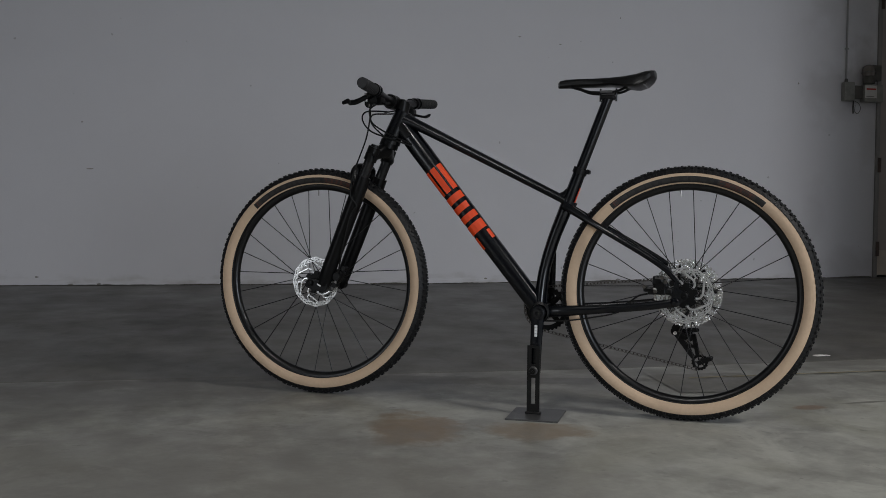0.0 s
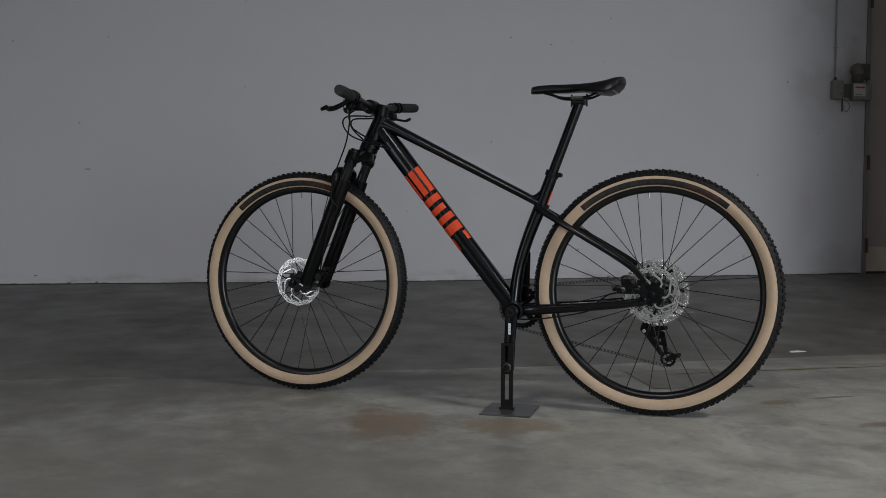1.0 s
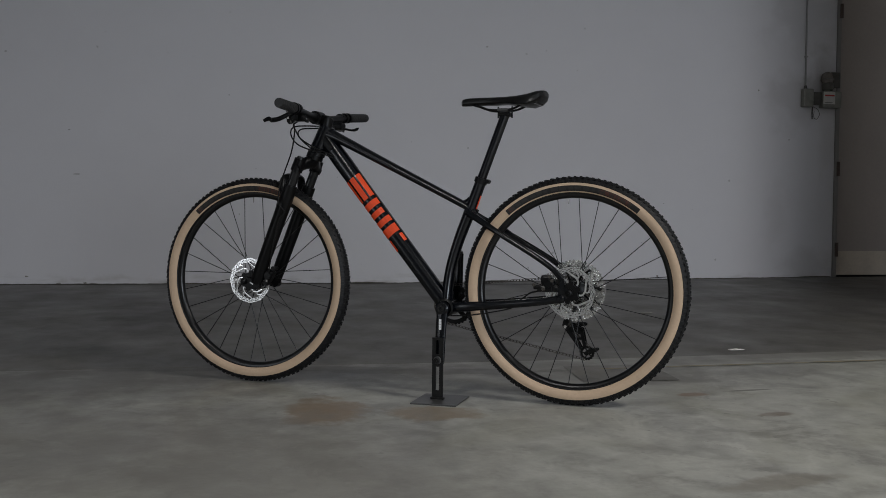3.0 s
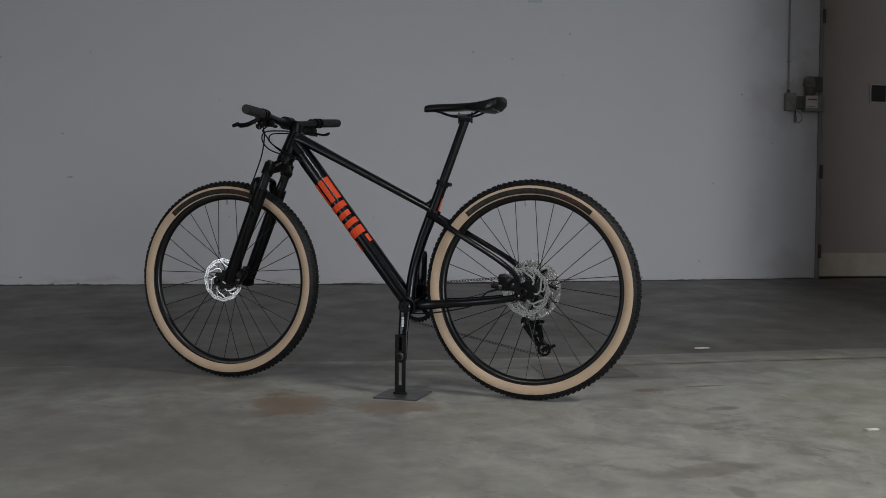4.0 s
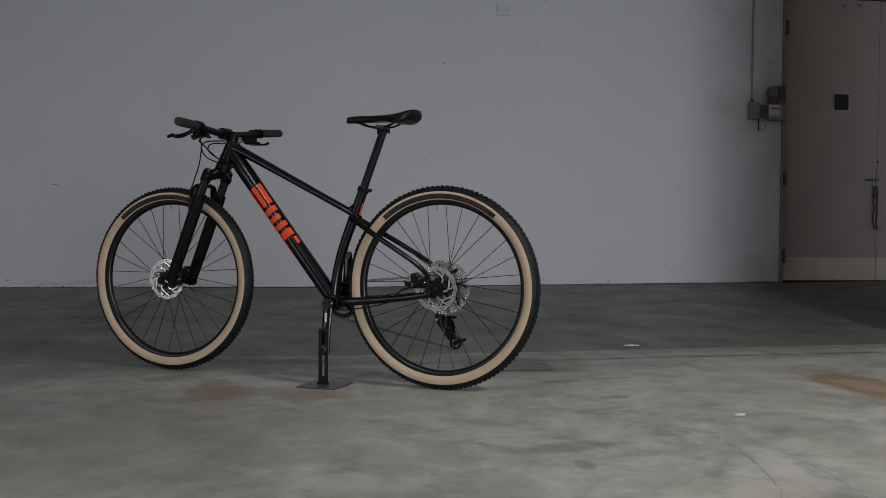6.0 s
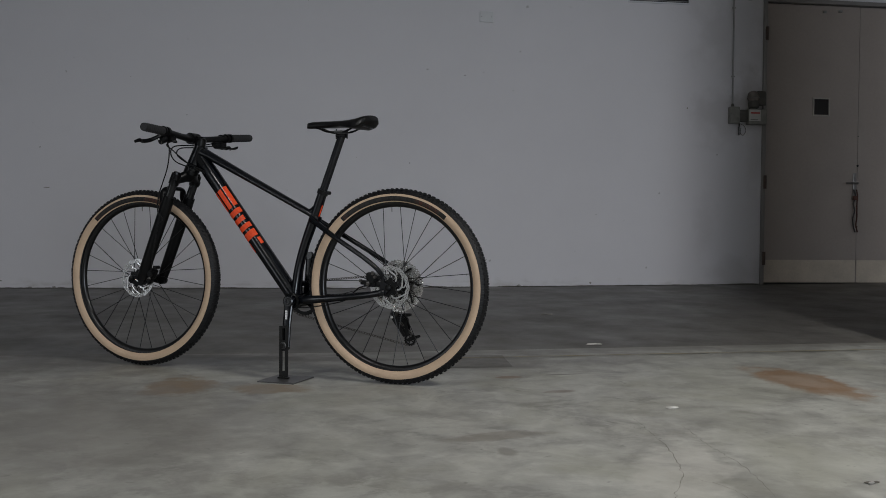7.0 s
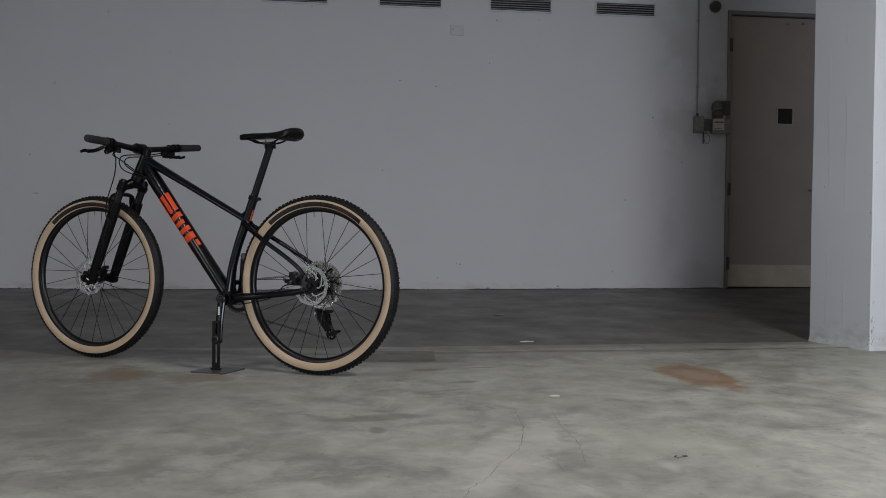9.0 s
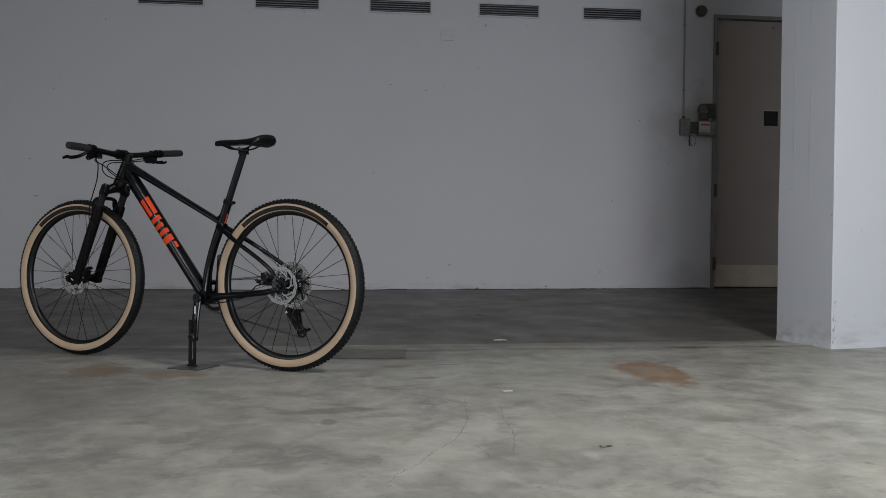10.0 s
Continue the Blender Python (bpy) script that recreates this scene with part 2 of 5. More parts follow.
M_CHIP = material("chipped_column_paint", (0.36, 0.35, 0.345), 0.85, vary=0.3, scale=50)
M_HAIR = material("hairline_crack", (0.20, 0.185, 0.160), 0.9, vary=0.3, scale=60)
M_CRACK = material("crack_dirt", (0.10, 0.09, 0.075), 0.9, vary=0.3, scale=60)
M_JOINT = material("joint_filler", (0.30, 0.262, 0.172), 0.8, vary=0.35, scale=9, bump=0.3)

M_PAINT = material("black_frame_paint", (0.0018, 0.0024, 0.0042), 0.21, 0.0, vary=0.1, scale=25, rough_vary=0.015, spec=0.46)
M_MATTE = material("matte_black_alloy", (0.004, 0.004, 0.0043), 0.34, 0.0, vary=0.25, scale=40, bump=0.04, spec=0.22)
M_FORK = material("satin_black_fork", (0.003, 0.003, 0.0033), 0.32, 0.0, vary=0.2, scale=30, spec=0.22)
M_STANCHION = material("black_stanchion", (0.012, 0.012, 0.013), 0.15, 0.0, spec=0.35)
M_RUBBER = material("tyre_rubber", (0.010, 0.010, 0.0108), 0.52, vary=0.4, scale=30, bump=0.25, spec=0.26)
M_TAN = material("tan_sidewall", (0.52, 0.38, 0.262), 0.75, vary=0.12, scale=9, bump=0.15, bump_scale=500)
M_LABEL = material("tyre_label_black", (0.010, 0.0095, 0.009), 0.6, vary=0.3, scale=40)
M_LABELMARK = material("tyre_label_mark", (0.07, 0.022, 0.014), 0.6, vary=0.2, scale=40)
M_LABELGREY = material("tyre_label_print", (0.022, 0.020, 0.018), 0.6, vary=0.2, scale=40)
M_ORANGE = material("orange_decal", (0.75, 0.062, 0.008), 0.42, vary=0.06, scale=30)
M_SILVER = material("bright_steel", (0.85, 0.85, 0.85), 0.25, 1.0, vary=0.25, scale=40, rough_vary=0.08)
M_SCUFFED = material("scuffed_disc_steel", (0.60, 0.60, 0.60), 0.42, 1.0, vary=0.3, scale=50, rough_vary=0.08)
M_CASS = material("cassette_steel", (0.78, 0.77, 0.76), 0.24, 1.0, vary=0.25, scale=60, bump=0.9, bump_scale=160)
M_CHAIN = material("chain_steel", (0.13, 0.12, 0.11), 0.4, 1.0, vary=0.3, scale=90)
M_RIM = material("satin_black_rim", (0.004, 0.004, 0.0045), 0.3, 0.0, vary=0.2, scale=30, coat=0.2, spec=0.4)
M_SPOKE = material("black_spoke", (0.012, 0.012, 0.012), 0.35, 0.4)
M_GRIP = material("grip_rubber", (0.017, 0.017, 0.018), 0.75, vary=0.25, scale=60, bump=0.3, bump_scale=700)
M_SADDLE = material("saddle_cover", (0.005, 0.005, 0.0053), 0.30, vary=0.25, scale=40, bump=0.08, bump_scale=600, spec=0.4)
M_STAND = material("stand_black_steel", (0.009, 0.009, 0.009), 0.36, 0.0, vary=0.3, scale=25, bump=0.06, spec=0.25)
M_BASE = material("stand_grey_steel", (0.085, 0.085, 0.085), 0.38, 0.35, vary=0.25, scale=18, bump=0.05)
M_WHITE = material("white_print", (0.7, 0.7, 0.7), 0.4, vary=0.05, scale=40)


# ---------------------------------------------------------------- mesh helpers
def part(name, bm, mat, parent=None, label="", m=None, smooth=False, kind=""):
    """Link a bmesh as one mesh object, under a thing or a part when given."""
    bmesh.ops.recalc_face_normals(bm, faces=bm.faces)
    me = bpy.data.meshes.new(name)
    bm.to_mesh(me)
    bm.free()
    me.materials.append(mat)
    if smooth:
        me.shade_smooth()
        me.set_sharp_from_angle(angle=radians(38))
    ob = new(name, me)
    if parent:
        ob.parent = parent
    if m:
        ob.matrix_basis = m
    if label or kind:
        tagged(ob, label=label, kind=kind)
    return ob


def part_again(ob, name, parent, m):
    """Another piece that shares the mesh of ob."""
    o = new(name, ob.data)
    o.parent = parent
    o.matrix_basis = m
    return o


def thing(name, m, label, category, group="", kind=""):
    return tagged(set_pose(new(name), m), label, category, group, kind)


def set_pose(ob, m):
    ob.matrix_basis = m
    return ob


def box(bm, c, s, m=None, bevel=0.0):
    """An axis-aligned box, centre and full size; bevelled when asked."""
    r = bmesh.ops.create_cube(bm, size=1.0)
    vs = r["verts"]
    bmesh.ops.scale(bm, vec=s, verts=vs)
    if bevel:
        es = list({e for v in vs for e in v.link_edges})
        g = bmesh.ops.bevel(bm, geom=es, offset=bevel, segments=2, affect="EDGES", profile=0.6)
        vs = list({v for f in g["faces"] for v in f.verts} | {v for v in vs if v.is_valid})
    bmesh.ops.translate(bm, vec=c, verts=vs)
    if m:
        bmesh.ops.transform(bm, matrix=m, verts=vs)
    return vs


def newbox(c, s, bevel=0.0, m=None):
    bm = bmesh.new()
    box(bm, c, s, m, bevel)
    return bm


def curve_points(ctrl, n=8):
    """A smooth line through the control points."""
    P = [Vector(p) for p in ctrl]
    if len(P) == 2:
        return [P[0].lerp(P[1], i / n) for i in range(n + 1)]
    out = []
    E = [2 * P[0] - P[1], *P, 2 * P[-1] - P[-2]]
    for i in range(1, len(E) - 2):
        a, b, c, d = E[i - 1:i + 3]
        for k in range(n):
            t = k / n
            out.append(0.5 * (2 * b + (c - a) * t + (2 * a - 5 * b + 4 * c - d) * t * t + (3 * b - a - 3 * c + d) * t ** 3))
    return out + [P[-1]]


def frames_along(pts, side=Vector((0, 1, 0))):
    res = []
    for i, p in enumerate(pts):
        t = (pts[min(i + 1, len(pts) - 1)] - pts[max(i - 1, 0)]).normalized()
        s = side - t * side.dot(t)
        if s.length < 1e-4:
            s = Vector((0, 0, 1)) - t * t.z
        s.normalize()
        res.append((p, s, t.cross(s)))
    return res


def radius_at(rad, u):
    """Radii as a number, a pair (across, upright), or a list of these spread along the line."""
    if isinstance(rad, (int, float)):
        return rad, rad
    if isinstance(rad, tuple):
        return rad
    x = u * (len(rad) - 1)
    i = min(int(x), len(rad) - 2)
    f = x - i
    a, b = radius_at(rad[i], 0), radius_at(rad[i + 1], 0)
    return a[0] + (b[0] - a[0]) * f, a[1] + (b[1] - a[1]) * f


def sweep(bm, ctrl, rad, n=14, steps=8, side=Vector((0, 1, 0)), power=2.0, close=True):
    """A tube with an oval section along a smooth line."""
    pts = curve_points(ctrl, steps)
    rings = []
    fr = frames_along(pts, side)
    for i, (p, s, u) in enumerate(fr):
        a, b = radius_at(rad, i / (len(fr) - 1))
        ring = []
        for k in range(n):
            w = 2 * pi * k / n
            cx, cy = cos(w), sin(w)
            cx = abs(cx) ** (2 / power) * (1 if cx >= 0 else -1)
            cy = abs(cy) ** (2 / power) * (1 if cy >= 0 else -1)
            ring.append(bm.verts.new(p + s * (a * cx) + u * (b * cy)))
        rings.append(ring)
    for r0, r1 in zip(rings, rings[1:]):
        for k in range(n):
            bm.faces.new((r0[k], r0[(k + 1) % n], r1[(k + 1) % n], r1[k]))
    if close:
        bm.faces.new(rings[0][::-1])
        bm.faces.new(rings[-1])
    return bm


def tube(ctrl, rad, **kw):
    return sweep(bmesh.new(), ctrl, rad, **kw)


def lathe(bm, profile, n=48, c=(0, 0, 0), a0=0.0, a1=2 * pi):
    """Turn a closed profile of (radius, y) round the y axis."""
    full = abs(a1 - a0 - 2 * pi) < 1e-6
    rows = []
    for i in range(n if full else n + 1):
        a = a0 + (a1 - a0) * i / n
        rows.append([bm.verts.new((c[0] + r * cos(a), c[1] + y, c[2] + r * sin(a))) for r, y in profile])
    m = len(profile)
    for i in range(n):
        p, q = rows[i], rows[(i + 1) % len(rows)]
        for k in range(m):
            bm.faces.new((p[k], p[(k + 1) % m], q[(k + 1) % m], q[k]))
    if not full:
        bm.faces.new(rows[0][::-1])
        bm.faces.new(rows[-1])
    return bm


def disc(bm, r, y0, y1, c=(0, 0, 0), n=24, hole=0.0, r_of=None):
    """A plate round the y axis between y0 and y1, with a hole and any rim."""
    outer = r_of or (lambda k: r)
    lay = []
    for y in (y0, y1):
        o = [bm.verts.new((c[0] + outer(k) * cos(2 * pi * k / n), c[1] + y, c[2] + outer(k) * sin(2 * pi * k / n))) for k in range(n)]
        i = [bm.verts.new((c[0] + hole * cos(2 * pi * k / n), c[1] + y, c[2] + hole * sin(2 * pi * k / n))) for k in range(n)] if hole else None
        lay.append((o, i))
    (o0, i0), (o1, i1) = lay
    for k in range(n):
        j = (k + 1) % n
        bm.faces.new((o0[k], o0[j], o1[j], o1[k]))
        if hole:
            bm.faces.new((i0[j], i0[k], i1[k], i1[j]))
            bm.faces.new((o0[j], o0[k], i0[k], i0[j]))
            bm.faces.new((o1[k], o1[j], i1[j], i1[k]))
    if not hole:
        bm.faces.new(o0[::-1])
        bm.faces.new(o1)
    return bm


def flat_plate(bm, outline, y0, y1):
    """An outline of (x, z) given thickness along y."""
    a = [bm.verts.new((x, y0, z)) for x, z in outline]
    b = [bm.verts.new((x, y1, z)) for x, z in outline]
    n = len(outline)
    bm.faces.new(a)
    bm.faces.new(b[::-1])
    for k in range(n):
        j = (k + 1) % n
        bm.faces.new((a[j], a[k], b[k], b[j]))
    return bm


def capsule(x0, z0, x1, z1, r0, r1, n=8):
    """The outline of two joined round ends."""
    a = atan2(z1 - z0, x1 - x0)
    out = [(x1 + r1 * cos(a - pi / 2 + pi * k / n), z1 + r1 * sin(a - pi / 2 + pi * k / n)) for k in range(n + 1)]
    out += [(x0 + r0 * cos(a + pi / 2 + pi * k / n), z0 + r0 * sin(a + pi / 2 + pi * k / n)) for k in range(n + 1)]
    return out


# ---------------------------------------------------------------- the room
WALL_Y = 3.90
JOINT_Y = 0.795
X0, X1, Y0, CEIL = -7.0, 9.0, -9.0, 3.3


RISE = 0.125  # at the foot of the door


def ground(x, y):
    """The floor falls a little towards the bicycle, from the wall and from the column."""
    return 0.010 * max(0.0, x - 0.4) + 0.098 * max(0.0, y - JOINT_Y) / (WALL_Y - JOINT_Y)


def slope_sheet(name, x0, x1, y0, y1, mat, label):
    bm = bmesh.new()
    top = {}
    xs, ys = (x0, 0.4, x1), (y0, y1)
    for x in xs:
        for y in ys:
            top[x, y] = (bm.verts.new((x, y, ground(x, y))), bm.verts.new((x, y, -0.2)))
    for a, b in ((0, 1), (1, 2)):
        p, q, r, t = top[xs[a], y0], top[xs[b], y0], top[xs[b], y1], top[xs[a], y1]
        bm.faces.new((p[0], q[0], r[0], t[0]))
        bm.faces.new((t[1], r[1], q[1], p[1]))
        bm.faces.new((p[1], q[1], q[0], p[0]))
        bm.faces.new((r[1], t[1], t[0], r[0]))
    for x in (x0, x1):
        p, t = top[x, y0], top[x, y1]
        bm.faces.new((p[0], p[1], t[1], t[0]))
    return tagged(part(name, bm, mat), label, "floor", kind="structure")


def sheet(name, x0, x1, y0, y1, z0, z1, mat, label, category):
    ob = part(name, newbox(((x0 + x1) / 2, (y0 + y1) / 2, (z0 + z1) / 2), (x1 - x0, y1 - y0, z1 - z0)), mat)
    return tagged(ob, label, category, kind="structure")


floor_near = slope_sheet("floor", X0, X1, Y0, JOINT_Y - 0.003, M_FLOOR, "worn pale grey concrete garage floor with brown stains, dark areas and cracks")
slope_sheet("floor_aisle", X0, X1, JOINT_Y + 0.003, WALL_Y, M_AISLE, "darker dirty concrete floor strip along the wall")
slope_sheet("floor_joint", X0, X1, JOINT_Y - 0.003, JOINT_Y + 0.003, M_HAIR, "dark joint between two concrete slabs")
bm = bmesh.new()
for x0_, x1_, y0_, y1_ in ((0.60, 0.985, 0.24, 0.62),):
    vs = [bm.verts.new((x, y, ground(x, y) + 0.002)) for x, y in ((x0_, y0_ + 0.03), (x1_ - 0.03, y0_), (x1_, y1_ - 0.02), (x0_ + 0.03, y1_))]
    bm.faces.new(vs)
part("floor_patch", bm, M_PATCH, floor_near, "darker repaired patch of concrete")

# the long wall, with the door opening left free
DX0, DX1, DTOP = 3.888, 5.548, 2.355
wall_long = sheet("wall_north", X0, DX0 - 0.034, WALL_Y, WALL_Y + 0.25, -0.2, CEIL, M_WALL, "unseen concrete garage wall, white to bounce light, scuffed at its foot", "wall")
sheet("wall_north_2", DX1 + 0.034, X1, WALL_Y, WALL_Y + 0.25, -0.2, CEIL, M_WALL, "white painted concrete wall beside the door", "wall")
sheet("wall_north_3", DX0 - 0.034, DX1 + 0.034, WALL_Y, WALL_Y + 0.25, DTOP + RISE + 0.034, CEIL, M_WALL, "white painted wall above the door", "wall")
GX0, GX1, GTOP = 0.5, 3.5, 2.4
sheet("wall_south", X0, GX0, Y0 - 0.25, Y0, -0.2, CEIL, M_BARE, "bare grey concrete garage wall", "wall")
sheet("wall_south_2", GX1, X1, Y0 - 0.25, Y0, -0.2, CEIL, M_BARE, "bare grey concrete garage wall", "wall")
sheet("wall_south_3", GX0, GX1, Y0 - 0.25, Y0, GTOP, CEIL, M_BARE, "bare grey concrete wall above the open gateway", "wall")
sheet("ground_outside", GX0 - 4, GX1 + 4, Y0 - 8, Y0 - 0.25, -0.2, 0.0, M_FLOOR, "grey concrete drive outside the gateway", "ground")
sheet("wall_west", X0 - 0.25, X0, Y0 - 0.25, -4.1, -0.2, CEIL, M_BARE, "bare grey concrete garage wall", "wall")
sheet("wall_west_2", X0 - 0.25, X0, -3.2, WALL_Y + 0.25, -0.2, CEIL, M_BARE, "bare grey concrete garage wall", "wall")
sheet("wall_west_3", X0 - 0.25, X0, -4.1, -3.2, 1.8, CEIL, M_BARE, "bare grey concrete wall above the side opening", "wall")
# never in view; white only to reflect fill light onto the shaded door
sheet("wall_east", X1, X1 + 0.25, Y0 - 0.25, WALL_Y + 0.25, -0.2, CEIL, M_WALL, "unseen concrete garage wall, white to bounce light", "wall")
sheet("ceiling", X0 - 0.25, X1 + 0.25, Y0 - 0.25, WALL_Y + 0.25, CEIL, CEIL + 0.25, M_CEILING, "pale concrete garage ceiling", "ceiling")


for mx, mz, mw, mh in ((3.204, 1.581, 0.010, 0.012), (1.051, 1.829, 0.016, 0.006), (-1.813, 0.854, 0.040, 0.005), (-1.861, 1.155, 0.012, 0.006), (1.795, 1.994, 0.006, 0.010), (1.349, 1.789, 0.014, 0.005), (1.742, 1.681, 0.006, 0.006), (-2.142, 0.154, 0.02, 0.008), (-1.933, 0.105, 0.025, 0.01), (-1.762, 0.105, 0.02, 0.014), (0.824, 0.134, 0.02, 0.008), (1.808, 0.124, 0.03, 0.01), (2.399, 0.144, 0.016, 0.012)):
    bm = bmesh.new()
    bmesh.ops.create_icosphere(bm, subdivisions=2, radius=1)
    for v in bm.verts:
        k = 1 + 0.6 * noise.noise(v.co * 2 + Vector((mx, mz, 0)) * 5)
        v.co = Vector((mx + v.co.x * mw * 0.6 * k, WALL_Y + v.co.y * 0.0015, mz + v.co.z * mh * 0.6 * k))
    part("wall_chip", bm, M_STAIN, wall_long)


def wall_foot(x0, x1):
    """A ragged line of dirt and broken render where the wall meets the floor."""
    random.seed(12)
    bm = bmesh.new()
    prev = None
    n = int((x1 - x0) / 0.02)
    for i in range(n + 1):
        x = x0 + (x1 - x0) * i / n
        z = ground(x, WALL_Y)
        h = 0.003 + 0.012 * max(0.0, noise.noise(Vector((x * 3.1, 0, 0))) + 0.25 * noise.noise(Vector((x * 19, 4, 0)))) + random.uniform(0, 0.0025)
        row = [bm.verts.new((x, WALL_Y - 0.0015, z)), bm.verts.new((x, WALL_Y - 0.0012, z + h)), bm.verts.new((x, WALL_Y - 0.012 - h, z + 0.0012))]
        if prev:
            bm.faces.new((prev[0], prev[1], row[1], row[0]))
            bm.faces.new((prev[2], prev[0], row[0], row[2]))
        prev = row
    part("foot_dirt", bm, M_CRACK, wall_long, "dark ragged dirt line along the wall foot")


wall_foot(-4.5, DX0 - 0.04)


def column():
    """A square concrete column with chipped arrises and faint board marks."""
    x0, x1, y0, y1 = 0.0, 0.75, 0.0, 0.445
    bm = newbox(((x0 + x1) / 2, (y0 + y1) / 2, (CEIL - 0.05) / 2), (x1 - x0, y1 - y0, CEIL + 0.05))
    bmesh.ops.bevel(bm, geom=[e for e in bm.edges if abs(e.verts[0].co.z - e.verts[1].co.z) > 1], offset=0.005, segments=1, affect="EDGES")
    cuts = [0.01, 0.06, 0.15, 0.4, 0.7, 1.1, 1.6, 2.2, 2.8]
    for z in cuts:
        bmesh.ops.bisect_plane(bm, geom=bm.verts[:] + bm.edges[:] + bm.faces[:], plane_co=(0, 0, z), plane_no=(0, 0, 1))
    for v in bm.verts:
        if 0 < v.co.z < CEIL:
            v.co.x += 0.004 * noise.noise(v.co * 2.3)
            v.co.y += 0.004 * noise.noise(v.co * 2.3 + Vector((9, 0, 0)))
        if v.co.z < 0.02:
            v.co.x += 0.006 * (1 if v.co.x > 0.3 else -1)
            v.co.y += 0.006 * (1 if v.co.y > 0.2 else -1)
    ob = part("column", bm, M_COLUMN, m=pose(3.105, 0.393, 0.0, 0, 0, 11))
    tagged(ob, "white painted square concrete column with scuffed base", "column", kind="structure")
    random.seed(5)
    for y, z0, z1 in ((0.19, 0.03, 1.35), (0.195, 1.5, 2.9), (0.315, 0.03, 0.95), (0.32, 1.0, 1.9), (0.31, 1.95, 2.9)):
        n = 14
        path = [(x0 - 0.0005, y + random.uniform(-0.003, 0.003), z0 + (z1 - z0) * i / n) for i in range(n + 1)]
        part("paint_ridge", tube(path, (0.0034, 0.0005), n=6, steps=2, side=Vector((0, 1, 0))), M_COLUMN, ob)
    for i in range(64):
        on_front = random.random() < 0.6
        near_edge = random.random() < 0.62
        z = abs(random.gauss(0, 0.10)) + 0.045 if random.random() < 0.6 else random.uniform(0.15, 1.0)
        s = random.uniform(0.0010, 0.0026) * (1.8 if random.random() < 0.10 else 1)
        off = random.uniform(0.004, 0.022) if near_edge else random.uniform(0.03, 0.4)
        c = (x0 + off, y0 - 0.0004, z) if on_front else (x0 - 0.0004, y0 + min(off, y1 - 0.03), z)
        tall = random.uniform(0.8, 3.2) if near_edge else random.uniform(0.5, 1.4)
        bm = bmesh.new()
        bmesh.ops.create_icosphere(bm, subdivisions=1, radius=1)
        for v in bm.verts:
            v.co *= 1 + 0.6 * noise.noise(v.co * 3 + Vector((i, 0, 0)))
            v.co = Vector((v.co.x * (s if on_front else 0.0008), v.co.y * (0.0008 if on_front else s), v.co.z * s * tall)) + Vector(c)
        part("chip", bm, M_CHIP, ob)
    return ob


column()


